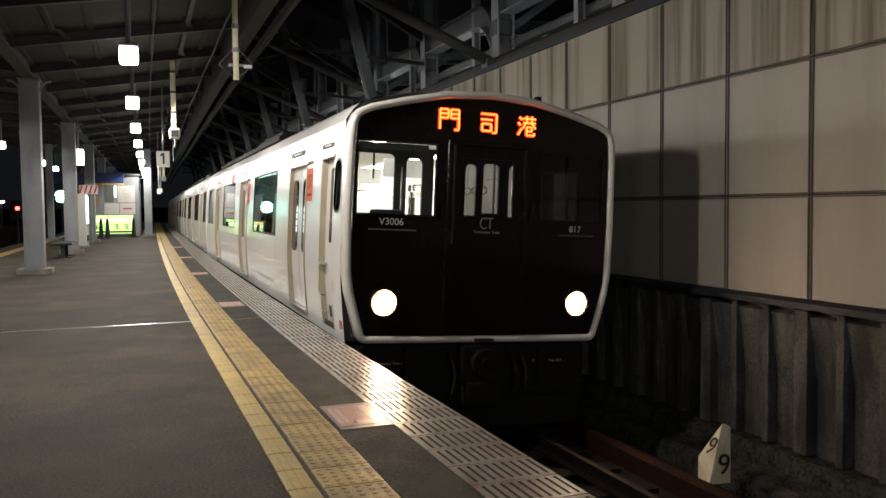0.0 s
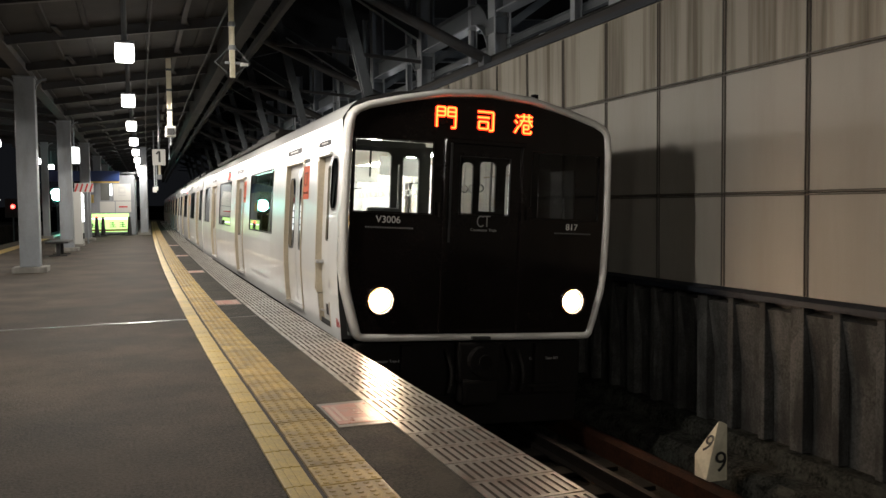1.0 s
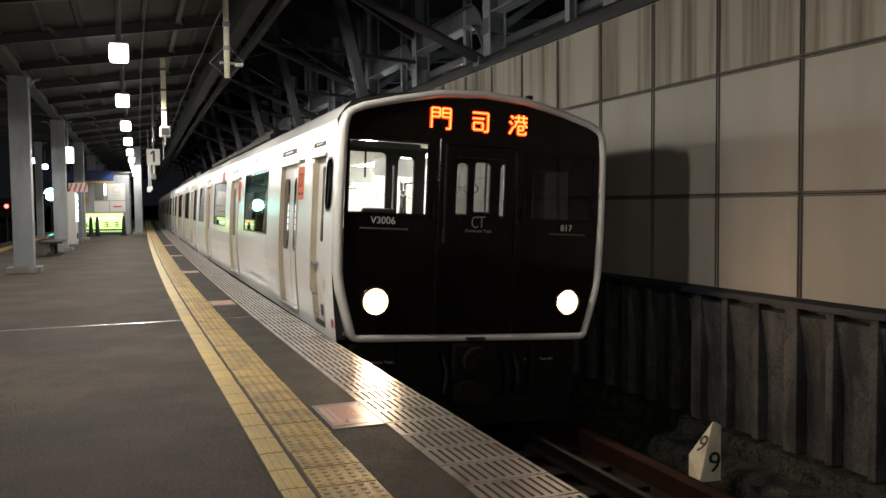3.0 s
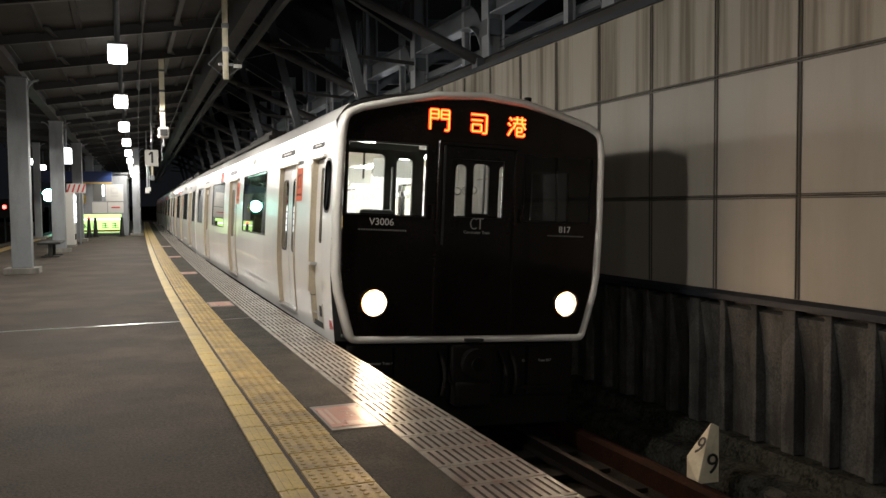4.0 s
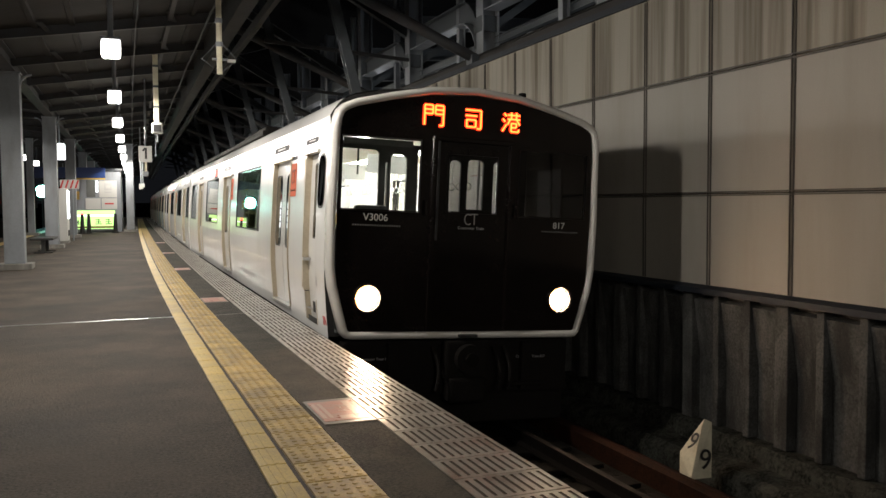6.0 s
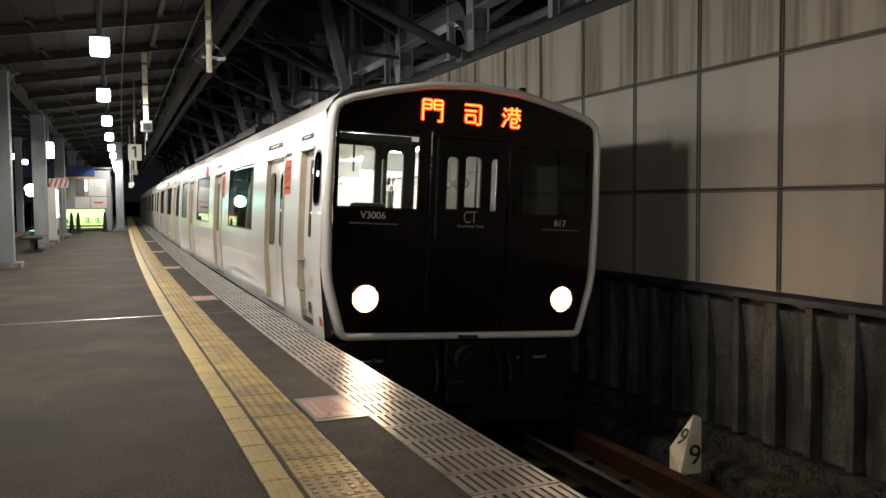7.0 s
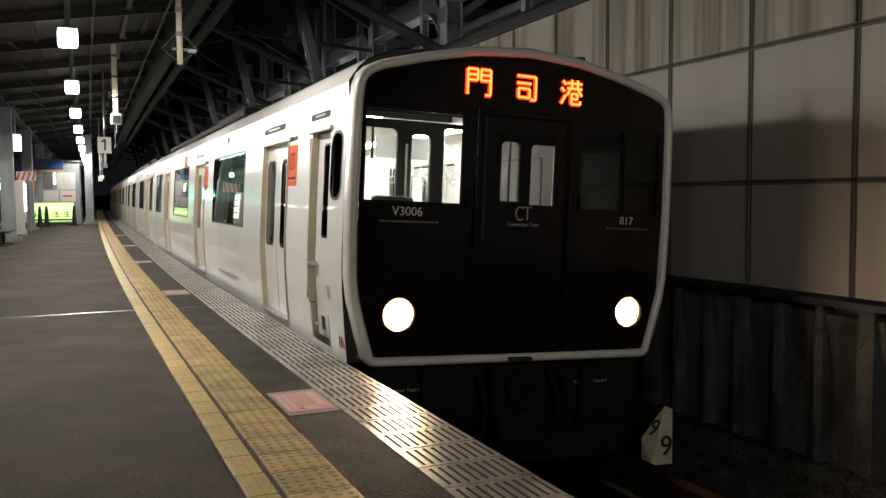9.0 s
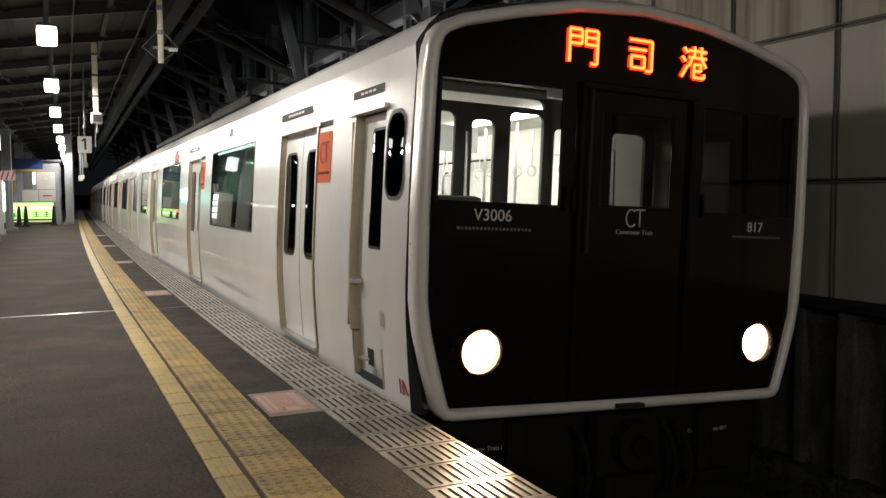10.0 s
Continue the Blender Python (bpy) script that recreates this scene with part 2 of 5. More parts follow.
def rod(bm, a, b, r, n=10, r2=None):
    a, b = Vector(a), Vector(b)
    q = (b - a).to_track_quat("Z", "Y").to_matrix().to_4x4()
    m = Matrix.Translation((a + b) / 2) @ q
    bmesh.ops.create_cone(bm, cap_ends=True, segments=n, radius1=r, radius2=r if r2 is None else r2, depth=(b - a).length, matrix=m)
    return bm


def bar(bm, a, b, w, h, up=(0, 0, 1)):
    """A rectangular bar from a to b."""
    a, b = Vector(a), Vector(b)
    d = (b - a).normalized()
    side = d.cross(Vector(up))
    side = side.normalized() if side.length > 1e-4 else Vector((1, 0, 0))
    top = side.cross(d).normalized()
    v = [bm.verts.new(p + side * sx * w / 2 + top * sz * h / 2) for p in (a, b) for sx, sz in ((-1, -1), (1, -1), (1, 1), (-1, 1))]
    for f in ((3, 2, 1, 0), (4, 5, 6, 7), (0, 1, 5, 4), (1, 2, 6, 5), (2, 3, 7, 6), (3, 0, 4, 7)):
        bm.faces.new([v[i] for i in f])
    return bm


def ibeam(bm, a, b, w, h, t=0.02, up=(0, 0, 1)):
    """An H-section swept from a to b."""
    a, b = Vector(a), Vector(b)
    d = (b - a).normalized()
    side = d.cross(Vector(up))
    side = side.normalized() if side.length > 1e-4 else Vector((1, 0, 0))
    top = side.cross(d).normalized()
    W, H, q = w / 2, h / 2, t / 2
    sec = [(-W, -H), (W, -H), (W, -H + t), (q, -H + t), (q, H - t), (W, H - t), (W, H), (-W, H), (-W, H - t), (-q, H - t), (-q, -H + t), (-W, -H + t)]
    r = [[bm.verts.new(p + side * x + top * z) for x, z in sec] for p in (a, b)]
    for i in range(12):
        bm.faces.new((r[0][i], r[0][(i + 1) % 12], r[1][(i + 1) % 12], r[1][i]))
    bm.faces.new(r[0])
    bm.faces.new(r[1])
    return bm


def mesh_of(bm, name, mats, smooth=False):
    bmesh.ops.recalc_face_normals(bm, faces=bm.faces[:])
    me = bpy.data.meshes.new(name)
    bm.to_mesh(me)
    bm.free()
    for m in mats if isinstance(mats, (list, tuple)) else [mats]:
        me.materials.append(m)
    if smooth:
        for p in me.polygons:
            p.use_smooth = True
    return me


def part(name, bm, material, parent, label="", smooth=False):
    ob = new(name, mesh_of(bm, name, material, smooth))
    ob.parent = parent
    if label:
        tagged(ob, label)
    return ob


def thing(name, label, category, m=None, group="", kind=""):
    ob = new(name)
    ob.matrix_basis = m or Matrix.Identity(4)
    return tagged(ob, label, category, group, kind)


def single(name, bm, material, label, category, m=None, group="", kind="", smooth=False):
    ob = new(name, mesh_of(bm, name, material, smooth))
    ob.matrix_basis = m or Matrix.Identity(4)
    return tagged(ob, label, category, group, kind)


def ribbon(outline, s0, s1, step=2.0, closed=True):
    """A section (off, z) swept along the line from s0 to s1."""
    bm = bmesh.new()
    n = max(1, int(round((s1 - s0) / step)))
    rings = []
    for i in range(n + 1):
        s = s0 + (s1 - s0) * i / n
        rings.append([bm.verts.new(along(s, o, z)) for o, z in outline])
    k = len(outline)
    for a, b in zip(rings, rings[1:]):
        for i in range(k if closed else k - 1):
            bm.faces.new((a[i], a[(i + 1) % k], b[(i + 1) % k], b[i]))
    if closed:
        bm.faces.new(rings[0])
        bm.faces.new(rings[-1])
    return bm


def setting(name, bm, material, label, smooth=False):
    return single(name, bm, material, label, "", kind="structure", smooth=smooth)


def lettering(text, size, material, parent, m, name="lettering", label="", depth=0.002):
    cu = bpy.data.curves.new(name, "FONT")
    cu.body, cu.size, cu.align_x, cu.align_y, cu.extrude = text, size, "CENTER", "CENTER", depth
    tmp = bpy.data.objects.new(name, cu)
    scene.collection.objects.link(tmp)
    me = bpy.data.meshes.new_from_object(tmp.evaluated_get(bpy.context.evaluated_depsgraph_get()))
    bpy.data.objects.remove(tmp)
    bpy.data.curves.remove(cu)
    me.materials.clear()
    me.materials.append(material)
    ob = new(name, me)
    ob.parent = parent
    ob.matrix_basis = m
    if label:
        tagged(ob, label)
    return ob


FIRST, LAST = -24.0, 100.0
EDGE = 1.105          # the platform's edge, metres right of the line
TRACK = 2.615          # the track's centre
WALL = 5.3            # the face of the side wall
RAIL = -1.10          # top of the rails
TILE = 0.302


# ---- large structure ----
def build_ground():
    setting("ground", ribbon([(-60, -1.62), (60, -1.62), (60, -1.7), (-60, -1.7)], -40, 150, 10), BALLAST, "ground under the tracks, in the shade-darkened ballast colour")
    setting("track_bed", ribbon([(1.2, -1.6), (1.3, -1.34), (4.05, -1.34), (4.3, -1.5), (4.62, -1.5), (4.62, -1.6)], FIRST - 8, LAST, 3), BALLAST, "stone ballast between platform and wall, darkened for the shaded pit")
    # platform: body, dark strip beside the edge slabs, and coping below them
    setting("pavement", ribbon([(-5.5, 0.0), (-0.165, 0.0), (-0.165, -0.012), (0.305, -0.012), (0.305, -0.03), (EDGE - 0.02, -0.03), (EDGE - 0.02, -0.30), (0.9, -0.32), (0.9, -1.6), (-5.3, -1.6), (-5.3, -0.3), (-5.5, -0.3)], FIRST, LAST, 1.5), ASPHALT, "worn grey asphalt platform surface")
    setting("pavement_strip", ribbon([(0.308, -0.026), (0.308, -0.003), (0.652, -0.003), (0.652, -0.026)], FIRST, LAST, 1.5), ASPHALT_DARK, "dark asphalt strip between tactile paving and edge slabs")
    setting("trim", ribbon([(-4.85, 0.004), (-4.85, 0.010), (-4.50, 0.010), (-4.50, 0.004)], FIRST, LAST, 1.5), YELLOW, "yellow paving along the platform's other edge")
    setting("trim", ribbon([(-0.160, -0.011), (-0.160, -0.006), (0.304, -0.006), (0.304, -0.011)], FIRST, LAST, 1.5), GROOVE, "dark bedding under the yellow paving")


def build_drain():
    bm = bmesh.new()
    a, b = along(6.35, -0.15), along(6.17, -5.45)
    bar(bm, a + Vector((0, 0, 0.002)), b + Vector((0, 0, 0.002)), 0.035, 0.006)
    single("joint_cover", bm, SILVER, "bright metal expansion joint strip across the asphalt", "joint strip", kind="structure")
    bm = bmesh.new()
    bar(bm, along(6.33, 0.31, 0.0), along(6.38, 0.65, 0.0), 0.02, 0.004)
    single("joint_cover", bm, CONCRETE, "thin grey joint across the dark strip", "joint strip", kind="structure")


def build_rails():
    for o in (TRACK - 0.5665, TRACK + 0.5665):
        setting("rail", ribbon([(o - 0.065, RAIL - 0.15), (o + 0.065, RAIL - 0.15), (o + 0.06, RAIL - 0.135), (o + 0.012, RAIL - 0.115), (o + 0.012, RAIL - 0.04), (o + 0.033, RAIL - 0.03), (o + 0.033, RAIL), (o - 0.033, RAIL), (o - 0.033, RAIL - 0.03), (o - 0.012, RAIL - 0.04), (o - 0.012, RAIL - 0.115), (o - 0.06, RAIL - 0.135)], FIRST - 8, LAST, 2), RAIL_STEEL, "steel running rail on concrete sleepers, coloured dark for the pit's shade")
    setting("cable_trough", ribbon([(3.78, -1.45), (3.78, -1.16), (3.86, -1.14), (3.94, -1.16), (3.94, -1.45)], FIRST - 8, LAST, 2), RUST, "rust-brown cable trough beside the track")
    base = single("sleeper", bbox((-1.0, -0.12, -0.2), (1.0, 0.12, -0.152), 0.01), SLEEPER, "concrete sleeper under the rails, coloured near black for shade", "sleeper", frame_at(FIRST, TRACK, RAIL), group="sleepers of the track")
    for i in range(1, 80):
        copy_thing(base, frame_at(FIRST + 0.62 * i, TRACK, RAIL))


def build_wall():
    pitch, y0 = 1.205, 2.52
    bands = [(0.375, 1.372, PANEL), (1.384, 2.672, PANEL), (2.684, 3.72, PANEL_TOP)]
    wall = setting("wall_east", ribbon([(WALL + 0.03, 0.33), (WALL + 0.03, 3.70), (WALL + 0.28, 3.70), (WALL + 0.28, 0.33)], FIRST - 8, LAST, 2.4), JOINT, "tall side wall of pale square panels over ribbed concrete")
    meshes = []
    for za, zb, m in bands:
        meshes.append(mesh_of(bbox((0.0, -pitch / 2 + 0.012, za), (0.055, pitch / 2 - 0.012, zb), 0.004), "wall_panel", m))
    n0, n1 = -12, 72
    for i in range(n0, n1):
        s = y0 + pitch * (i + 0.5)
        for me in meshes:
            p = new("wall_panel", me)
            p.parent = wall
            p.matrix_basis = frame_at(s, WALL)
    # paired mouldings beside each joint and along the bands
    bm = bmesh.new()
    for i in range(n0, 30):
        s = y0 + pitch * i
        for d in (-0.022, 0.022):
            bar(bm, along(s + d, WALL - 0.006, 0.38), along(s + d, WALL - 0.006, 3.70), 0.012, 0.012)
    part("joint_moulding", bm, JOINT, wall)
    for z in (1.378, 2.678):
        for dz in (-0.018, 0.018):
            part("joint_moulding", ribbon([(WALL - 0.012, z + dz - 0.007), (WALL - 0.012, z + dz + 0.007), (WALL + 0.02, z + dz + 0.007), (WALL + 0.02, z + dz - 0.007)], FIRST - 8, LAST, 2.4), JOINT, wall)
    setting("wall_cap", ribbon([(WALL - 0.04, 3.72), (WALL - 0.04, 3.80), (WALL + 0.32, 3.80), (WALL + 0.32, 3.72)], FIRST - 8, LAST, 2.4), FLASHING, "dark metal capping along the wall top")
    setting("wall_ledge", ribbon([(WALL - 0.02, 0.372), (WALL - 0.10, 0.345), (WALL - 0.10, 0.285), (WALL + 0.05, 0.28), (WALL + 0.2, 0.28), (WALL + 0.2, 0.372)], FIRST - 8, LAST, 2.4), FLASHING, "dark blue metal flashing between panels and concrete")
    setting("wall_base", ribbon([(WALL + 0.10, 0.28), (WALL + 0.10, 0.22), (WALL - 0.005, 0.20), (WALL + 0.085, -0.42), (WALL + 0.085, -1.16), (WALL + 0.3, -1.16), (WALL + 0.3, 0.28)], FIRST - 8, LAST, 2.4), CONCRETE_LOW, "dark mottled concrete lower wall between upright ribs")
    setting("wall_foot", ribbon([(WALL + 0.3, -1.162), (WALL - 0.10, -1.162), (WALL - 0.13, -1.19), (WALL - 0.16, -1.34), (WALL - 0.42, -1.36), (WALL - 0.5, -1.42), (WALL - 0.52, -1.6), (WALL + 0.3, -1.6)], FIRST - 8, LAST, 2.4), FOOT, "dark mottled stepped concrete kerb along the foot of the wall")
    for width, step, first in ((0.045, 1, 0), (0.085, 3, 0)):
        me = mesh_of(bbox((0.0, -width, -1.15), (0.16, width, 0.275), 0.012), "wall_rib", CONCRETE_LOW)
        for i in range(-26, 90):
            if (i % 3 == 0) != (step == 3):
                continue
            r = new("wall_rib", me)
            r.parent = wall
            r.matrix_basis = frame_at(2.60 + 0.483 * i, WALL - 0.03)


def build_backdrop():
    # the far platform, and near-black screens standing for the night around the tracks
    setting("far_platform", ribbon([(-24, 0.0), (-11.4, 0.0), (-11.4, -1.6), (-24, -1.6)], FIRST, LAST, 5), ASPHALT, "distant dark platform beyond the tracks")
    setting("night_screen_west", ribbon([(-26, -1.6), (-26, 1.6), (-26.3, 1.6), (-26.3, -1.6)], FIRST - 8, LAST, 5), NIGHT, "near-black screen standing for the night beyond the far platform")
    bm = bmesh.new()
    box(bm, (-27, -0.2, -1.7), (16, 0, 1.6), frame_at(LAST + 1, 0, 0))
    setting("night_screen_north", bm, NIGHT, "near-black screen standing for the dark distance ahead")
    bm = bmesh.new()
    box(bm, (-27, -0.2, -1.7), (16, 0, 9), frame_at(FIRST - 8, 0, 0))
    setting("night_screen_south", bm, NIGHT, "added near-black screen out of view behind")


BAY = 5.9
BAY0 = 9.75


def canopy(o):
    """Height of the rafters' centre at an offset: they rise to both sides of the pillar row."""
    return 4.12 + (0.155 * (o + 2.6) if o > -2.6 else 0.10 * (-2.6 - o))


def build_roof():
    setting("ceiling", ribbon([(-6.9, canopy(-6.9) + 0.2), (-2.6, canopy(-2.6) + 0.2), (1.15, canopy(1.15) + 0.2), (1.15, canopy(1.15) + 0.28), (-2.6, canopy(-2.6) + 0.28), (-6.9, canopy(-6.9) + 0.28)], FIRST, LAST, 3), ROOF, "sheet metal deck of the platform canopy, darkened for its unlit underside")
    # high sheet and outer screen are added to hold the dark over the tracks
    setting("night_screen_high", ribbon([(-6.0, 7.8), (1.0, 8.2), (9.0, 7.0), (14, 6.8), (14, 6.9), (9.0, 7.2), (1.0, 8.4), (-6.0, 8.0)], FIRST - 8, LAST, 8), NIGHT, "added near-black sheet standing for the dark above the tracks")
    setting("night_screen_outer", ribbon([(14, -1.6), (14, 6.9), (14.2, 6.9), (14.2, -1.6)], FIRST - 8, LAST, 8), NIGHT, "added near-black screen for the dark behind the wall")
    setting("trim", ribbon([(1.10, 4.36), (1.10, 4.95), (1.34, 4.95), (1.34, 4.36)], FIRST, LAST, 3), ROOF, "edge girder of the canopy, in the shade-darkened deck colour")
    setting("trim", ribbon([(1.50, 4.28), (1.50, 4.42), (1.58, 4.42), (1.58, 4.28)], FIRST, LAST, 3), ROOF, "duct beside the girder, in the shade-darkened deck colour")
    setting("trim", ribbon([(-2.86, 4.02), (-2.86, 4.06), (-2.76, 4.06), (-2.76, 4.30), (-2.86, 4.30), (-2.86, 4.34), (-2.62, 4.34), (-2.62, 4.30), (-2.72, 4.30), (-2.72, 4.06), (-2.62, 4.06), (-2.62, 4.02)], FIRST, LAST, 3), RAFTER, "grey steel girder over the pillar row")
    setting("trim", ribbon([(-0.80, canopy(-0.76) + 0.10), (-0.80, canopy(-0.76) + 0.19), (-0.72, canopy(-0.76) + 0.19), (-0.72, canopy(-0.76) + 0.10)], FIRST, LAST, 3), RAFTER, "steel channel carrying the lamps")
    setting("trim", ribbon([(0.20, canopy(0.24) + 0.10), (0.20, canopy(0.24) + 0.19), (0.28, canopy(0.24) + 0.19), (0.28, canopy(0.24) + 0.10)], FIRST, LAST, 3), RAFTER, "steel purlin under the canopy")
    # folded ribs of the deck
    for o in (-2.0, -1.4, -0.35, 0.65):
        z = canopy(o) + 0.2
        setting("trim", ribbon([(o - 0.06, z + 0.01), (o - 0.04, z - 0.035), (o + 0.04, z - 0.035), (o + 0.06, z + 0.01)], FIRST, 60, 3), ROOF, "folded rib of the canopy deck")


def rafter_frame(s):
    """One cross rafter of the canopy."""
    r = thing("rafter", "thin grey steel rafter under the dark canopy", "rafter", group="rafters of the canopy")
    for o0, o1 in ((-6.9, -2.76), (-2.72, 1.12)):
        part("beam", ibeam(bmesh.new(), along(s, o0, canopy(o0) + 0.10), along(s, o1, canopy(o1) + 0.10), 0.10, 0.19, 0.012), RAFTER, r)
    for o in (-1.9, 0.2):
        part("gusset", bar(bmesh.new(), along(s - 0.55, o, canopy(o) + 0.17), along(s, o + 0.12, canopy(o) + 0.10), 0.09, 0.02), RAFTER, r)
    return r


COL = 4.4


def swept(bm, line, section):
    """A section (off, dz) carried along a line of (s, z) points."""
    rows = [[bm.verts.new(along(a, o, z + d)) for o, d in section] for a, z in line]
    n = len(section)
    for p, q in zip(rows, rows[1:]):
        for i in range(n):
            bm.faces.new((p[i], p[(i + 1) % n], q[(i + 1) % n], q[i]))
    bm.faces.new(rows[0])
    bm.faces.new(rows[-1])
    return bm


def roof_post(s):
    """A column behind the wall with the arched girder that springs from it."""
    t = thing("roof_column", "grey steel column with an arched girder behind the wall", "steel column", group="steel columns behind the wall")
    part("column", ibeam(bmesh.new(), along(s, 5.95, -1.6), along(s, 5.95, 6.95), 0.32, 0.34, 0.026, up=(1, 0, 0)), STEEL, t)
    part("splice_plate", bbox((5.77, s - 0.18, 4.55), (6.13, s + 0.18, 4.85), 0.01), STEEL_DARK, t).matrix_basis = Matrix.Translation(along(s) - Vector((0, s, 0)))
    arc = [(s + 0.19, 3.95)] + [(s + 0.19 + 0.95 * (1 - math.cos(a)), 3.95 + 0.95 * math.sin(a)) for a in (0.25, 0.5, 0.75, 1.0, 1.25, 1.57)] + [(s + COL - 0.19, 4.92)]
    part("arched_girder", swept(bmesh.new(), arc, ((5.80, 0.0), (6.10, 0.0), (6.10, 0.03), (5.80, 0.03))), STEEL, t)
    part("girder_web", swept(bmesh.new(), arc, ((5.94, 0.03), (5.96, 0.03), (5.96, 0.42), (5.94, 0.42))), STEEL_DARK, t)
    part("girder_flange", swept(bmesh.new(), arc, ((5.83, 0.42), (6.07, 0.42), (6.07, 0.445), (5.83, 0.445))), STEEL_DARK, t)
    part("brace_post", ibeam(bmesh.new(), along(s + 1.5, 6.0, 3.7), along(s + 1.5, 6.0, 6.95), 0.14, 0.14, 0.014, up=(1, 0, 0)), STEEL, t)
    part("rail_beam", ibeam(bmesh.new(), along(s, 5.72, 4.0), along(s + COL, 5.72, 4.0), 0.10, 0.18, 0.014), ROOF, t)
    part("upper_rail", ibeam(bmesh.new(), along(s, 6.12, 4.40), along(s + COL, 6.12, 4.40), 0.10, 0.14, 0.014), STEEL_DARK, t)
    part("bracket", bbox((5.78, s + 2.1, 4.09), (6.10, s + 2.3, 4.14), 0.006), STEEL, t).matrix_basis = Matrix.Translation(along(s) - Vector((0, s, 0)))
    part("cross_beam", ibeam(bmesh.new(), along(s, 6.1, 5.6), along(s, 13.9, 6.0), 0.2, 0.34, 0.02), STEEL_DARK, t)
    part("knee_brace", bar(bmesh.new(), along(s, 6.12, 4.7), along(s, 7.3, 5.55), 0.08, 0.14), STEEL_DARK, t)
    return t


def roof_strut(s):
    """Struts over the track: a tube, an inclined post, a girder and ties."""
    t = thing("roof_strut", "dark steel tube and inclined post over the track", "roof frame", group="steel struts over the track")
    part("tube", rod(bmesh.new(), along(s - 0.9, 1.2, 6.02), along(s - 0.9, 5.80, 3.99), 0.10, 16), RAFTER, t)
    part("tube_shoe", bbox((-0.16, -0.14, -0.05), (0.12, 0.14, 0.12), 0.01), STEEL_DARK, t).matrix_basis = frame_at(s - 0.9, 5.72, 3.98)
    part("post", ibeam(bmesh.new(), along(s, 2.45, 8.1), along(s, 3.62, 3.25), 0.18, 0.18, 0.016, up=(0, 1, 0)), STEEL_DARK, t)
    part("girder", ibeam(bmesh.new(), along(s + 3.5, 1.3, 7.95), along(s + 3.5, 5.80, 5.36), 0.18, 0.26, 0.016), STEEL_DARK, t)
    part("tie", bar(bmesh.new(), along(s + 3.4, 2.4, 4.95), along(s + 3.4, 5.8, 4.70), 0.06, 0.08), RAFTER, t)
    part("hanger", rod(bmesh.new(), along(s, 3.62, 3.3), along(s + 2.0, 5.75, 3.75), 0.05, 10), RAFTER, t)
    part("cable", rod(bmesh.new(), along(s - 4, 1.5, 4.4), along(s, 3.1, 5.4), 0.010, 6), STEEL_DARK, t)
    return t


# ---- lamps of the place ----
def lamp_fixture(m, stem):
    l = thing("platform_lamp", "glowing white box lamp hung under the canopy", "lamp", m, group="lamps over the platform")
    part("housing", bbox((-0.14, -0.14, 0.13), (0.14, 0.14, 0.17), 0.01), STEEL, l)
    part("diffuser", bbox((-0.135, -0.135, -0.12), (0.135, 0.135, 0.13), 0.05), LAMP, l, "bright diffuser")
    part("stem", rod(bmesh.new(), (0, 0, 0.17), (0, 0, stem), 0.04, 8), STEEL, l)
    return l


def build_lamps():
    lamp = lamp_fixture(frame_at(BAY0 - BAY, -0.76, 3.6), canopy(-0.76) + 0.22 - 3.6)
    for k in [-3, -2] + list(range(1, 16)):
        copy_thing(lamp, frame_at(BAY0 + BAY * (k - 1), -0.76, 3.6))
    lamp = lamp_fixture(frame_at(BAY0 - BAY + 1.5, -5.25, 3.6), canopy(-5.25) + 0.22 - 3.6)
    for k in [-3, -2] + list(range(1, 14)):
        copy_thing(lamp, frame_at(BAY0 + BAY * (k - 1) + 1.5, -5.25, 3.6))
    # lamps of the next platform, behind the wall: they light the girders from below
    lamp = lamp_fixture(frame_at(9.0, 8.6, 3.5), 2.2)
    for k in range(4):
        if k:
            copy_thing(lamp, frame_at(9.0 + 9.0 * k, 8.6, 3.5))
        la = bpy.data.lights.new("lamp_light", "POINT")
        la.shadow_soft_size, la.energy, la.color = 0.12, 34, (0.92, 0.96, 1.0)
        new("lamp_light", la).matrix_basis = frame_at(9.0 + 9.0 * k, 8.25, 3.55)
    for k in (-3, -2, 0, 1, 2, 3, 4, 5, 6, 7):
        s = BAY0 + BAY * (k - 1)
        for off in (-0.76, -5.25):
            if off < -1 and k > 3:
                continue
            # each box throws most of its light down and sideways and a little upwards
            for kind, power in (("SPOT", 260), ("POINT", 8)):
                la = bpy.data.lights.new("lamp_light", kind)
                la.shadow_soft_size, la.energy, la.color = 0.12, power if off > -1 else power * 0.5, (1.0, 0.925, 0.825)
                if kind == "SPOT":
                    la.spot_size, la.spot_blend = radians(179), 0.10
                o = new("lamp_light", la)
                # tilt added to the track row's light alone, to reach wall top and columns
                o.matrix_basis = frame_at(s + (1.5 if off < -1 else 0), off, 3.34) @ Matrix.Rotation(radians(-20 if off > -1 else 0), 4, "Y")


build_ground()
build_drain()
build_rails()
build_wall()
build_backdrop()
build_roof()
for _k in range(-5, 30):
    rafter_frame(BAY0 + BAY / 2 * _k - 0.1)
for _k in range(-3, 17):
    roof_post(15.5 + COL * _k)
for _k in range(0, 11):
    roof_strut(12.0 + 6.6 * _k)
build_lamps()


# ---- the train ----
CAR = 18.35
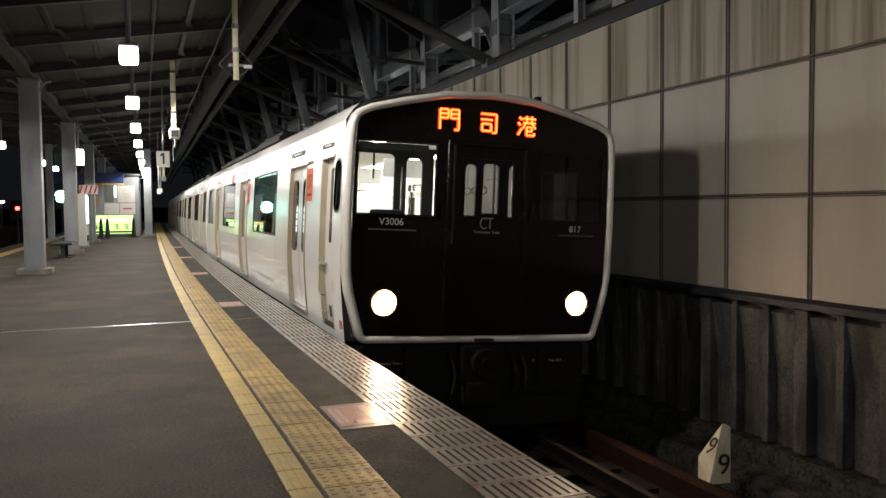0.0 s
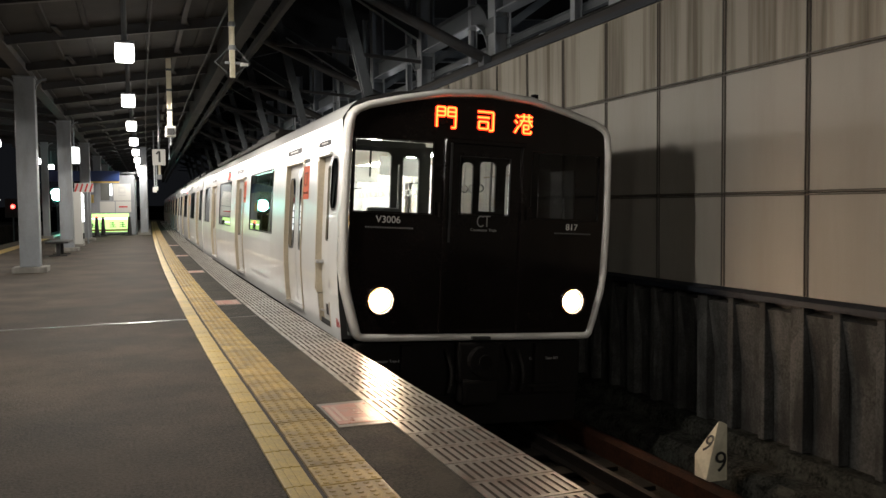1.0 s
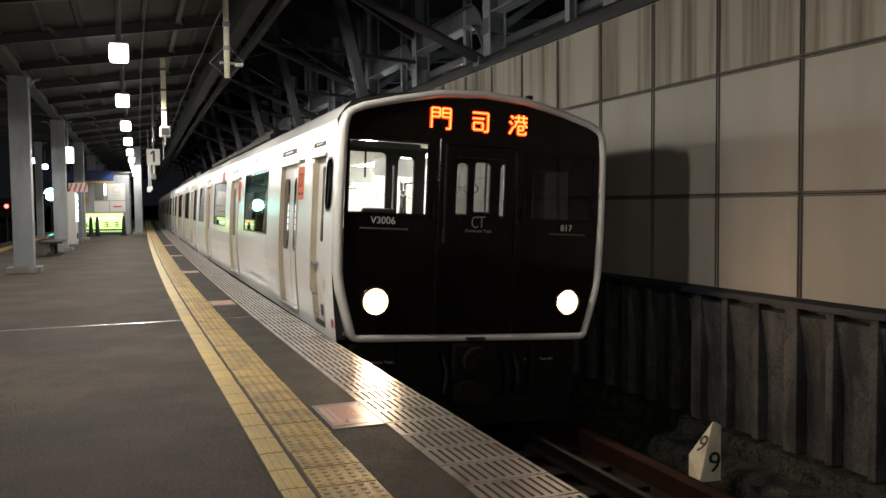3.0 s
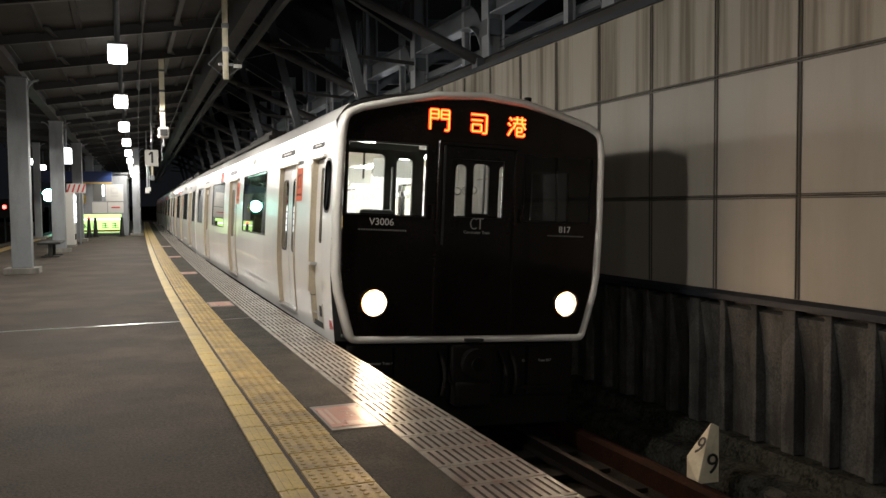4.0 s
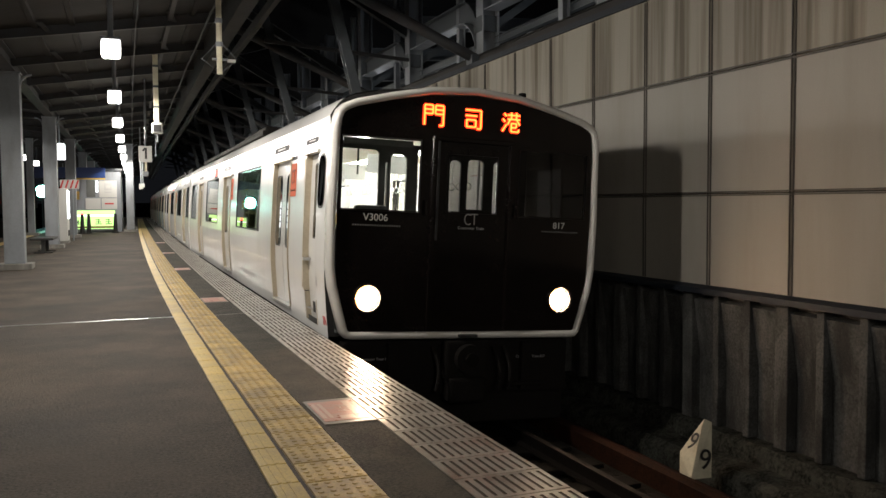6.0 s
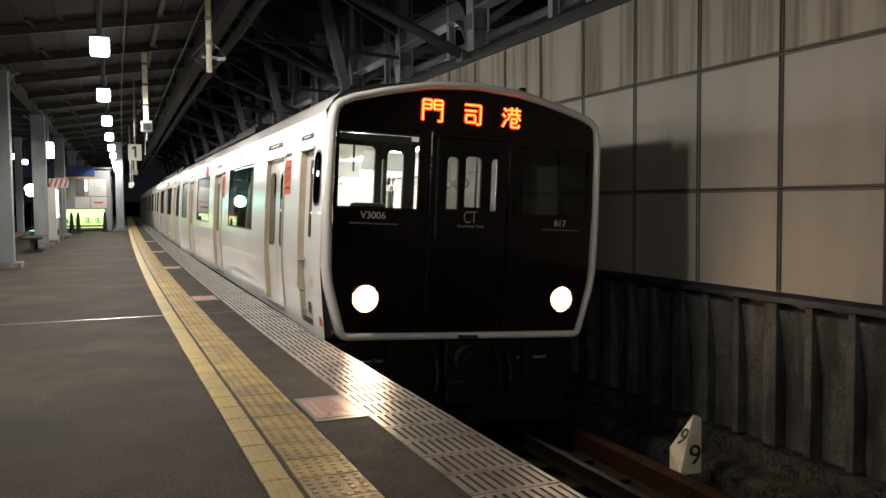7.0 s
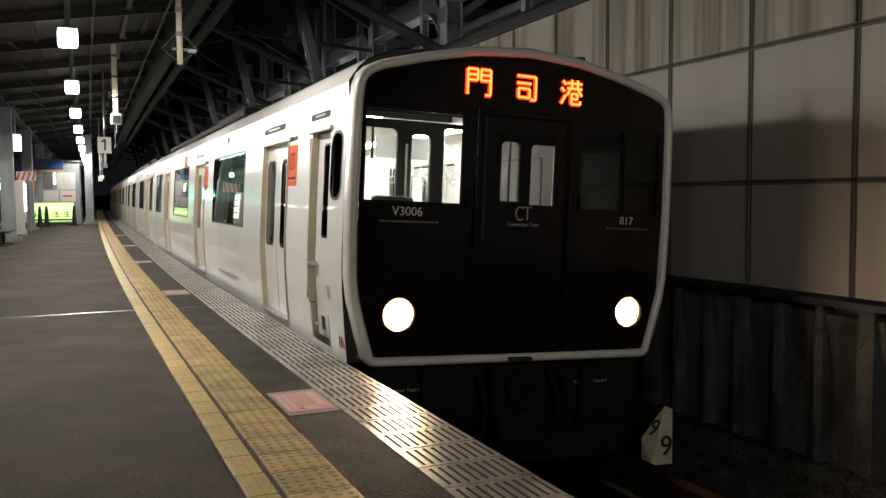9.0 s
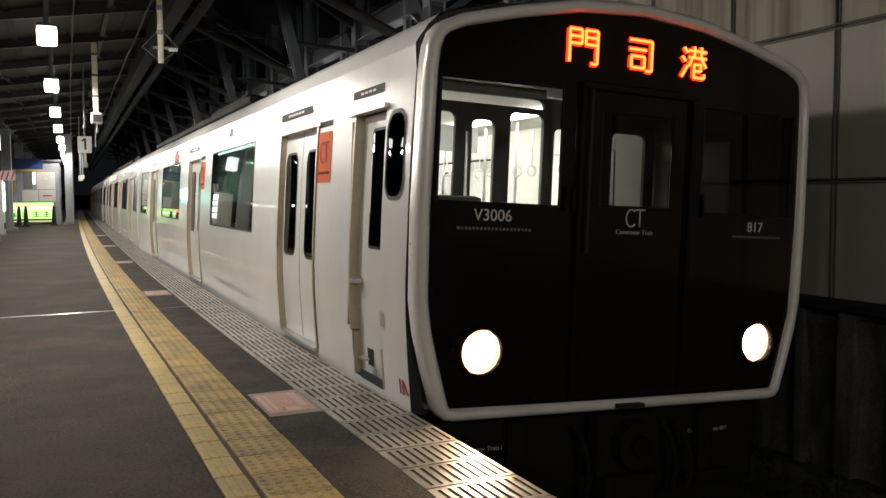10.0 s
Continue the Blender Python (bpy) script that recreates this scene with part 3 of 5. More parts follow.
HALF = [(1.377, -0.3), (1.402, -0.1), (1.416, 0.02), (1.434, 0.165), (1.463, 0.47), (1.474, 0.7), (1.474, 1.1), (1.47, 1.5), (1.455, 1.92), (1.44, 2.1), (1.397, 2.21), (1.319, 2.285), (1.183, 2.345), (0.902, 2.405), (0.485, 2.455), (0.0, 2.485)]
_HZ = [p[1] for p in HALF[:10]]
_HU = [p[0] for p in HALF[:10]]


def side_u(z):
    return float(np.interp(z, _HZ, _HU))


def side_sheet(holes, y0, y1, z0=-0.13, z1=2.10, inset=0.0):
    """One car side (the left, u < 0) as a curved sheet with rectangular openings (y0, y1, z0, z1)."""
    ys = sorted({y0, y1, *[h[i] for h in holes for i in (0, 1)]})
    zs = sorted({z0, z1, *[h[i] for h in holes for i in (2, 3)], *[z for z in _HZ if z0 < z < z1]})
    bm = bmesh.new()
    v = {}
    at = lambda i, j: v.setdefault((i, j), bm.verts.new((-side_u(zs[j]) + inset, ys[i], zs[j])))
    for i in range(len(ys) - 1):
        for j in range(len(zs) - 1):
            cy, cz = (ys[i] + ys[i + 1]) / 2, (zs[j] + zs[j + 1]) / 2
            if any(h[0] < cy < h[1] and h[2] < cz < h[3] for h in holes):
                continue
            bm.faces.new((at(i, j), at(i + 1, j), at(i + 1, j + 1), at(i, j + 1)))
    return bm


def mirrored(bm):
    for vv in bm.verts:
        vv.co.x = -vv.co.x
    return bm


def curved_panel(y0, y1, z0, z1, inset, depth=0.0, round_=0.0):
    """A panel that follows the car side, inset from it; its corners may be rounded."""
    bm = bmesh.new()
    if round_:
        pts = []
        for cy, cz, a0 in ((y1 - round_, z1 - round_, 0), (y0 + round_, z1 - round_, 90), (y0 + round_, z0 + round_, 180), (y1 - round_, z0 + round_, 270)):
            for k in range(7):
                a = radians(a0 + 15 * k)
                pts.append((cy + round_ * math.cos(a), cz + round_ * math.sin(a)))
    else:
        n = max(1, int((z1 - z0) / 0.15))
        pts = [(y0, z0 + (z1 - z0) * k / n) for k in range(n + 1)] + [(y1, z1 - (z1 - z0) * k / n) for k in range(n + 1)]
        grid = []
        for k in range(n + 1):
            z = z0 + (z1 - z0) * k / n
            grid.append([bm.verts.new((-side_u(z) + inset, y, z)) for y in (y0, y1)])
        for a, b in zip(grid, grid[1:]):
            bm.faces.new((a[0], a[1], b[1], b[0]))
        if depth:
            ex = bmesh.ops.extrude_face_region(bm, geom=bm.faces[:])
            bmesh.ops.translate(bm, verts=[g for g in ex["geom"] if isinstance(g, bmesh.types.BMVert)], vec=(depth, 0, 0))
        return bm
    vs = [bm.verts.new((-side_u(z) + inset, y, z)) for y, z in pts]
    f = bm.faces.new(vs)
    if depth:
        ex = bmesh.ops.extrude_face_region(bm, geom=[f])
        bmesh.ops.translate(bm, verts=[g for g in ex["geom"] if isinstance(g, bmesh.types.BMVert)], vec=(depth, 0, 0))
    return bm


DOORS = [2.82, 8.81, 14.62]
WINDOWS = [(4.59, 7.25), (10.45, 13.05)]
WZ0, WZ1 = 0.83, 1.79      # foot and head of the side windows
CABDOOR = (0.70, 1.29)


def build_car(cab):
    car = thing("train_car", "white commuter train car with black front and dark windows" if cab else "white commuter train car with tinted windows", "train car")
    doors = DOORS
    holes = [(d - 0.61, d + 0.61, -0.02, 1.765) for d in doors] + [(a, b, WZ0, WZ1) for a, b in WINDOWS]
    front = 0.26 if cab else 0.0
    if cab:
        holes.append((CABDOOR[0], CABDOOR[1], -0.04, 1.76))
    else:
        holes.append((0.4, 1.65, WZ0, WZ1))
    holes.append((16.0, 17.6, WZ0, WZ1))
    part("side_wall", side_sheet(holes, front, CAR), BODY, car)
    part("side_wall", mirrored(side_sheet(holes, front, CAR)), BODY, car)
    # roof from cant rail to cant rail
    bm = bmesh.new()
    arc = [(-u, z) for u, z in HALF[9:]] + [(u, z) for u, z in HALF[9:-1]][::-1]
    rings = [[bm.verts.new((u, y, z)) for u, z in arc] for y in (front, CAR)]
    for i in range(len(arc) - 1):
        bm.faces.new((rings[0][i], rings[0][i + 1], rings[1][i + 1], rings[1][i]))
    part("roof", bm, BODY, car, smooth=True)
    # end walls and gangway bellows
    bm = bmesh.new()
    loop = [(-u, z) for u, z in HALF] + [(u, z) for u, z in HALF[:-1]][::-1]
    bm.faces.new([bm.verts.new((u, CAR - 0.002, z)) for u, z in loop])
    part("end_wall", bm, BODY, car)
    if not cab:
        bm = bmesh.new()
        bm.faces.new([bm.verts.new((u, 0.002, z)) for u, z in loop])
        part("end_wall", bm, BODY, car)
    part("gangway", bbox((-0.55, CAR, -0.05), (0.55, CAR + 0.45, 2.0), 0.05), RUBBER, car, "black gangway bellows")
    part("underframe", bbox((-1.15, 0.45 if cab else 0.1, -0.75), (1.15, CAR - 0.1, -0.14), 0.03), UNDER, car)
    # saloon: floor, ceiling, light strips and inner lining
    y0 = 1.75 if cab else 0.05
    part("saloon_floor", bbox((-1.34, 0.2, -0.06), (1.34, CAR - 0.05, -0.03)), CAB, car)
    part("saloon_ceiling", bbox((-1.36, y0, 2.08), (1.36, CAR - 0.05, 2.11)), INTERIOR, car)
    for sx in (-0.62, 0.62):
        part("light_strip", bbox((sx - 0.07, y0 + 0.3, 2.045), (sx + 0.07, CAR - 0.3, 2.075), 0.01), SALOON, car, "glowing ceiling light strip")
    lin = [(h[0] - 0.01, h[1] + 0.01, h[2] - 0.01, h[3] + 0.01) for h in holes]
    part("lining", side_sheet(lin, y0, CAR - 0.05, -0.03, 2.08, 0.07), INTERIOR, car)
    part("lining", mirrored(side_sheet(lin, y0, CAR - 0.05, -0.03, 2.08, 0.07)), INTERIOR, car)
    for side in (1, -1):
        flip = (lambda b: b) if side == 1 else mirrored
        for d in doors:
            for a, b in ((d - 0.60, d - 0.004), (d + 0.004, d + 0.60)):
                door = part("door", flip(curved_panel(a, b, -0.015, 1.755, 0.045, 0.03)), BODY, car)
                inner = 0.07 if a < d - 0.1 else 0.16
                part("pane", flip(curved_panel(a + inner, a + inner + 0.37, 0.70, 1.575, 0.040, 0.0, 0.09)), GLASS, door, "tinted narrow pane")
                part("gasket", flip(curved_panel(a + inner - 0.022, a + inner + 0.392, 0.678, 1.597, 0.0425, 0.0, 0.1)), RUBBER, door)
            part("door_seal", flip(curved_panel(d - 0.006, d + 0.006, -0.015, 1.755, 0.043)), RUBBER, car, "dark rubber seal between the leaves")
            for y in (d - 0.62, d + 0.59):
                part("door_pillar", flip(curved_panel(y, y + 0.03, -0.02, 1.765, -0.012, 0.07)), DOOR_TRIM, car, "beige metal door edge")
                part("pillar_stain", flip(curved_panel(y + (0.03 if y > d else -0.012), y + (0.042 if y > d else 0.0), 0.0, 1.70, -0.002)), GRIME, car, "brown dirt along the door edge")
            part("door_header", flip(curved_panel(d - 0.70, d + 0.70, 1.757, 1.787, -0.022, 0.07)), DOOR_TRIM, car)
            part("door_sill", flip(curved_panel(d - 0.60, d + 0.60, -0.045, -0.018, -0.03, 0.08)), SILVER, car, "worn metal door sill")
            part("door_label", flip(curved_panel(d - 0.40, d + 0.66, 1.885, 1.955, -0.004, 0.0, 0.012)), GREY_LABEL, car, "dark label strip")
            for k in range(6):
                part("label_bar", flip(curved_panel(d - 0.12 + 0.09 * k, d - 0.05 + 0.09 * k, 1.912, 1.930, -0.006)), GREYTEXT, car, "tiny pale print")
        for a, b in WINDOWS + ([(16.0, 17.6)] if cab else [(0.4, 1.65), (16.0, 17.6)]):
            part("window_pane", flip(curved_panel(a, b, WZ0, WZ1, 0.006)), GLASS, car, "dark green tinted side window")
            for z0, z1 in ((WZ0 - 0.005, WZ0 + 0.015), (WZ1 - 0.015, WZ1 + 0.005)):
                part("window_frame", flip(curved_panel(a, b, z0, z1, -0.004, 0.02)), RUBBER, car)
            for y in (a - 0.005, b - 0.015):
                part("window_frame", flip(curved_panel(y, y + 0.02, WZ0, WZ1, -0.004, 0.02)), RUBBER, car)
        for d in doors[:2] if cab else doors[1:]:
            part("orange_plate", flip(curved_panel(d - 0.985, d - 0.60 - 0.035, 1.31, 1.70, -0.004, 0.0, 0.02)), ORANGE, car, "orange plate with dark lettering")
            if side == 1:
                side_face = lambda z: Matrix.Translation((-side_u(z) - 0.0065, d - 0.81, z)) @ Matrix.Rotation(radians(-90), 4, "Z") @ Matrix.Rotation(radians(90), 4, "X")
                emblem(0.21, ORANGE_DARK, car, side_face(1.54), "dark emblem on the orange plate")
                lettering("Commuter Train", 0.04, ORANGE_DARK, car, side_face(1.385))
            part("plate_label", flip(curved_panel(d - 0.985, d - 0.62, 1.74, 1.785, -0.004)), GREY_LABEL, car)
        if side == 1:
            for k in range(9):
                part("grey_legend", flip(curved_panel(5.02 + 0.2 * k, 5.16 + 0.2 * k, 0.105, 0.165, -0.004)), GREY_LEGEND, car, "faint grey legend")
        part("side_lamp", flip(curved_panel(5.96, 6.02, 1.93, 2.03, -0.03, 0.03)), SILVER, car)
        part("side_display", flip(curved_panel(10.75, 11.35, 1.77, 2.02, -0.004)), GREY_LABEL, car, "dark side display box")
        for k, (w, z0, z1) in enumerate(((0.05, 1.86, 1.97), (0.07, 1.83, 1.96), (0.05, 1.85, 1.95))):
            part("side_display_character", flip(curved_panel(10.84 + 0.14 * k, 10.84 + 0.14 * k + w, z0, z1, -0.007)), LED, car, "glowing red side display")
    for y in (2.2, CAR - 2.6):
        build_bogie(car, y)
    # roof gear
    part("roof_gear", bbox((-0.9, 8.0, 2.44), (0.9, 11.0, 2.72), 0.06), UNDER, car, "dark roof equipment box")
    part("roof_rail", bbox((-1.25, 6.0, 2.36), (-1.18, 16.5, 2.44), 0.01), UNDER, car)
    # seats and hanging straps inside
    for side in (-1, 1):
        for y in np.arange(4.0, CAR - 1.6, 1.0):
            if min(abs(y + 0.4 - d) for d in doors) < 1.2:
                continue
            part("seat", bbox((side * 0.95 - 0.42, y, 0.35), (side * 0.95 + 0.42, y + 0.12, 1.15), 0.04), SEAT, car)
        bm = bmesh.new()
        for y in np.arange(y0 + 0.5, min(CAR - 1, y0 + 7), 0.28):
            rod(bm, (side * 0.85, y, 1.95), (side * 0.85, y, 1.62), 0.008, 5)
            bmesh.ops.create_circle(bm, cap_ends=False, segments=8, radius=0.05, matrix=Matrix.Translation((side * 0.85, y, 1.56)) @ Matrix.Rotation(radians(90), 4, "X"))
            for k in range(8):
                a0, a1 = 2 * math.pi * k / 8, 2 * math.pi * (k + 1) / 8
                bar(bm, (side * 0.85 + 0.05 * math.cos(a0), y, 1.56 + 0.05 * math.sin(a0)), (side * 0.85 + 0.05 * math.cos(a1), y, 1.56 + 0.05 * math.sin(a1)), 0.014, 0.014, up=(0, 1, 0))
        part("straps", bm, PALE, car, "row of pale hanging straps")
    for y in np.arange(y0 + 1.2, CAR - 2, 2.4):
        part("hanging_card", bbox((-0.32, y, 1.70), (0.32, y + 0.012, 1.95), 0.003), WHITE_BOX, car, "pale hanging card")
    for y in (y0 + 0.45, y0 + 0.9, y0 + 1.6, y0 + 2.3, y0 + 3.4):
        for side in (-1, 1):
            bm = bmesh.new()
            rod(bm, (side * 0.98, y, 0), (side * 0.98, y, 2.08), 0.017, 8)
            part("grab_pole", bm, SILVER, car)
    return car


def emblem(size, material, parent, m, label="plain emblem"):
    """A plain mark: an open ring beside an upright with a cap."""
    bm = bmesh.new()
    rows = []
    for q in range(13):
        a = radians(50 + 22 * q)
        rows.append([bm.verts.new((size * (-0.22 + (0.27 + d) * math.cos(a)), size * (0.36 + d) * math.sin(a), z)) for d, z in ((-0.035, 0.0), (0.035, 0.0), (0.035, 0.002), (-0.035, 0.002))])
    for p, q in zip(rows, rows[1:]):
        for i in range(4):
            bm.faces.new((p[i], p[(i + 1) % 4], q[(i + 1) % 4], q[i]))
    bm.faces.new(rows[0])
    bm.faces.new(rows[-1])
    part_a = part("emblem_ring", bm, material, parent, label)
    part_a.matrix_basis = m
    bm = bmesh.new()
    bar(bm, (size * 0.22, size * 0.36, 0), (size * 0.22, -size * 0.36, 0), size * 0.07, 0.003)
    bar(bm, (-size * 0.05, size * 0.36, 0.0004), (size * 0.48, size * 0.36, 0.0004), size * 0.07, 0.003)
    part_b = part("emblem_bar", bm, material, parent, label)
    part_b.matrix_basis = m


def legend(width, height, count, material, parent, m, label="small pale legend"):
    """A line of small print as plain bars."""
    for i in range(count):
        w = width / count
        o = part("legend_bar", bbox((-width / 2 + i * w + 0.2 * w, -height / 2, 0), (-width / 2 + (i + 1) * w - 0.2 * w, height / 2, 0.002)), material, parent, label)
        o.matrix_basis = m


def build_bogie(car, y):
    for side in (-1, 1):
        b = part("bogie_frame", bbox((side * 0.95 - 0.09, y - 1.3, -0.85), (side * 0.95 + 0.09, y + 1.3, -0.62), 0.04), UNDER, car)
        for dy in (-1.05, 1.05):
            bm = bmesh.new()
            rod(bm, (side * 0.50, y + dy, -0.67), (side * 0.63, y + dy, -0.67), 0.43, 28)
            part("wheel", bm, RUST, b)


FRONT = [(1.224, -0.105), (1.283, -0.095), (1.327, -0.05), (1.391, 0.165), (1.455, 0.4), (1.485, 0.6), (1.495, 1.1), (1.48, 1.92), (1.465, 2.06), (1.436, 2.145), (1.381, 2.2), (1.263, 2.255), (0.918, 2.345), (0.493, 2.435), (0.0, 2.47)]     # half of the cab front, from its foot


def front_y(u):
    """How far the cab front falls back towards its sides."""
    return 0.04 * (abs(u) / 1.5) ** 2


def build_cab(car):
    half = FRONT
    outer = [(-u, z) for u, z in half] + [(u, z) for u, z in half[:-1]][::-1]
    k = len(outer)
    cx, cz = 0.0, 1.15
    def inner(d):
        pts = []
        for i in range(k):
            a, b, c = (Vector(outer[(i + j) % k]) for j in (-1, 0, 1))
            n = ((b - a).normalized() + (c - b).normalized())
            n = Vector((n.y, -n.x)).normalized()
            if n.dot(Vector((cx, cz)) - b) < 0:
                n = -n
            pts.append(tuple(b + n * d))
        return pts
    inn = inner(0.075)
    # white surround, a rounded moulding round the front
    bm = bmesh.new()
    prof = [(inner(0.03), 0.15), (outer, 0.145), (outer, 0.03), (inner(0.012), 0.005), (inner(0.035), -0.008), (inner(0.058), -0.004), (inn, 0.02), (inn, 0.07)]
    rings = [[bm.verts.new((u, front_y(u) + d, z)) for u, z in o] for o, d in prof]
    for a, b in zip(rings, rings[1:]):
        for i in range(k):
            bm.faces.new((a[i], a[(i + 1) % k], b[(i + 1) % k], b[i]))
    part("front_surround", bm, FRAME_WHITE, car, "off-white rounded surround of the black front", smooth=True)
    # black gap between the surround and the body
    bm = bmesh.new()
    g = inner(0.04)
    rings = [[bm.verts.new((u, front_y(u) * (1 - i) + d, z)) for u, z in g] for i, d in ((0, 0.10), (1, 0.262))]
    for i in range(k):
        bm.faces.new((rings[0][i], rings[0][(i + 1) % k], rings[1][(i + 1) % k], rings[1][i]))
    roof_u, roof_z = [p[0] for p in HALF[9:]][::-1], [p[1] for p in HALF[9:]][::-1]
    back = []
    for u, z in outer:
        if z < 2.0:
            back.append((math.copysign(side_u(z) - 0.004, u), z))
        else:
            back.append((u, max(z, float(np.interp(abs(u), roof_u, roof_z)) - 0.004)))
    rims = [[bm.verts.new((u, 0.262, z)) for u, z in g], [bm.verts.new((u, 0.262, z)) for u, z in back]]
    for i in range(k):
        bm.faces.new((rims[0][i], rims[0][(i + 1) % k], rims[1][(i + 1) % k], rims[1][i]))
    part("gap_seal", bm, RUBBER, car, "black seal between front surround and body")
    # black face with three windows
    wins = [(-1.37, -0.585, 1.185, 1.885), (-0.275, 0.26, 1.20, 1.765), (0.53, 1.33, 1.185, 1.86)]
    us = sorted({-1.42, 1.42, *[round(-1.4 + 0.1 * q, 3) for q in range(29)], *[w[i] for w in wins for i in (0, 1)]})
    zs = sorted({-0.03, 0.5, 2.05, 2.2, 2.385, *[w[i] for w in wins for i in (2, 3)]})
    def lim(u, z):
        top = float(np.interp(abs(u), [0, 0.5, 0.93, 1.28, 1.38], [2.382, 2.348, 2.275, 2.19, 2.12]))
        wide = float(np.interp(z, [-0.03, 0.165, 0.4, 0.6, 1.1, 1.92, 2.1], [1.265, 1.315, 1.38, 1.405, 1.415, 1.40, 1.38]))
        return max(-wide, min(wide, u)), min(z, top)
    bm = bmesh.new()
    v = {}
    def at(i, j):
        if (i, j) not in v:
            u, z = lim(us[i], zs[j])
            v[(i, j)] = bm.verts.new((u, front_y(u) + 0.035, z))
        return v[(i, j)]
    for i in range(len(us) - 1):
        for j in range(len(zs) - 1):
            cu, cz_ = (us[i] + us[i + 1]) / 2, (zs[j] + zs[j + 1]) / 2
            if any(w[0] < cu < w[1] and w[2] < cz_ < w[3] for w in wins):
                continue
            bm.faces.new((at(i, j), at(i + 1, j), at(i + 1, j + 1), at(i, j + 1)))
    part("front_face", bm, BLACK, car, "glossy black front panel")
    for w, g in zip(wins, (CLEAR, DIM, DARK_GLASS)):
        bm = bmesh.new()
        ps = [lim(u, z) for u, z in ((w[0], w[2]), (w[1], w[2]), (w[1], w[3]), (w[0], w[3]))]
        bm.faces.new([bm.verts.new((u, front_y(u) + 0.040, z)) for u, z in ps])
        part("windscreen", bm, g, car, "cab windscreen, tinted darker where the cab behind is less lit")
        bm = bmesh.new()
        cu, cw = sum(p[0] for p in ps) / 4, sum(p[1] for p in ps) / 4
        grow = lambda p, d: (p[0] + math.copysign(d, p[0] - cu), p[1] + math.copysign(d, p[1] - cw))
        rings = [[bm.verts.new((*(lambda q: (q[0], front_y(q[0]) + y, q[1]))(grow(p, d)),)) for p in ps] for d, y in ((-0.012, 0.042), (-0.010, 0.026), (0.010, 0.022), (0.016, 0.034))]
        for ra, rb in zip(rings, rings[1:]):
            for q in range(4):
                bm.faces.new((ra[q], ra[(q + 1) % 4], rb[(q + 1) % 4], rb[q]))
        part("windscreen_gasket", bm, RUBBER, car)
    # gangway door outline, proud uprights and handles
    for u in (-0.44, 0.42):
        part("door_upright", bbox((u - 0.025, 0.005, -0.02), (u + 0.025, 0.04, 1.93), 0.008), BLACK, car)
        part("handrail", bbox((u - 0.012 + (0.07 if u > 0 else -0.07), -0.03, 1.15), (u + 0.012 + (0.07 if u > 0 else -0.07), 0.0, 1.30), 0.005), BLACK, car)
    part("door_lintel", bbox((-0.46, 0.005, 1.90), (0.44, 0.04, 1.95), 0.008), BLACK, car)
    bm = bmesh.new()
    bar(bm, (-0.40, -0.012, 0.9), (-0.40, -0.012, 1.9), 0.02, 0.02, up=(0, 1, 0))
    part("wiper", bm, RUBBER, car)
    part("front_step", bbox((-0.72, 0.02, -0.012), (0.72, 0.05, 0.01), 0.004), BLACK, car)
    part("step_plate", bbox((-0.10, -0.03, -0.085), (0.10, 0.03, -0.055), 0.005), RUBBER, car)
    # headlights
    for u in (-1.075, 1.06):
        y = front_y(u)
        bm = bmesh.new()
        rings = [[bm.verts.new((u + r * math.cos(q), y + d, 0.305 + r * math.sin(q))) for q in np.linspace(0, 2 * math.pi, 32, endpoint=False)] for r, d in ((0.155, 0.034), (0.15, -0.012), (0.132, -0.016), (0.125, 0.030))]
        for ra, rb in zip(rings, rings[1:]):
            for q in range(32):
                bm.faces.new((ra[q], ra[(q + 1) % 32], rb[(q + 1) % 32], rb[q]))
        h = part("headlight", bm, BLACK, car, "round headlight, switched on", smooth=True)
        # glowing ring added round the lens to draw the headlight's warm halo
        part("halo_ring", rod(bmesh.new(), (u, y + 0.033, 0.305), (u, y + 0.029, 0.305), 0.126, 32), HEAD_HALO, h, "warm glowing ring standing for the headlight's halo")
        part("lens", rod(bmesh.new(), (u, y + 0.0285, 0.305), (u, y + 0.018, 0.305), 0.098, 32, 0.090), HEAD, h, "bright warm lens")
    # cab interior: desk, partition with openings, back wall of the dark half
    part("driver_desk", bbox((-1.3, 0.25, 0.6), (1.3, 0.75, 1.02), 0.04), CAB, car)
    # partition behind the driver: rounded windows and dark posts
    y = 1.62
    op = [(-1.30, -0.545, 0.95, 1.90), (-0.40, -0.20, 0.95, 1.86), (-0.06, 0.25, 0.40, 1.94), (-1.30, 0.25, 1.985, 2.06), (0.35, 0.50, 0.90, 1.84), (0.585, 0.80, 1.25, 1.86), (0.93, 1.28, 1.20, 1.85)]
    us = sorted({-1.38, 1.38, *[o[i] for o in op for i in (0, 1)]})
    zs = sorted({-0.03, 2.075, *[o[i] for o in op for i in (2, 3)]})
    bm = bmesh.new()
    for i in range(len(us) - 1):
        for j in range(len(zs) - 1):
            cu, c2 = (us[i] + us[i + 1]) / 2, (zs[j] + zs[j + 1]) / 2
            if any(o[0] < cu < o[1] and o[2] < c2 < o[3] for o in op):
                continue
            box(bm, (us[i], y, zs[j]), (us[i + 1], y + 0.04, zs[j + 1]))
    bmesh.ops.remove_doubles(bm, verts=bm.verts[:], dist=1e-5)
    for u0, u1, z0, z1 in op:
        for cu, su in ((u0, 1), (u1, -1)):
            corner = [(cu, z1), (cu + su * 0.06, z1)] + [(cu + su * (0.06 - 0.06 * math.sin(q)), z1 - (0.06 - 0.06 * math.cos(q))) for q in (0.4, 0.8, 1.2)] + [(cu, z1 - 0.06)]
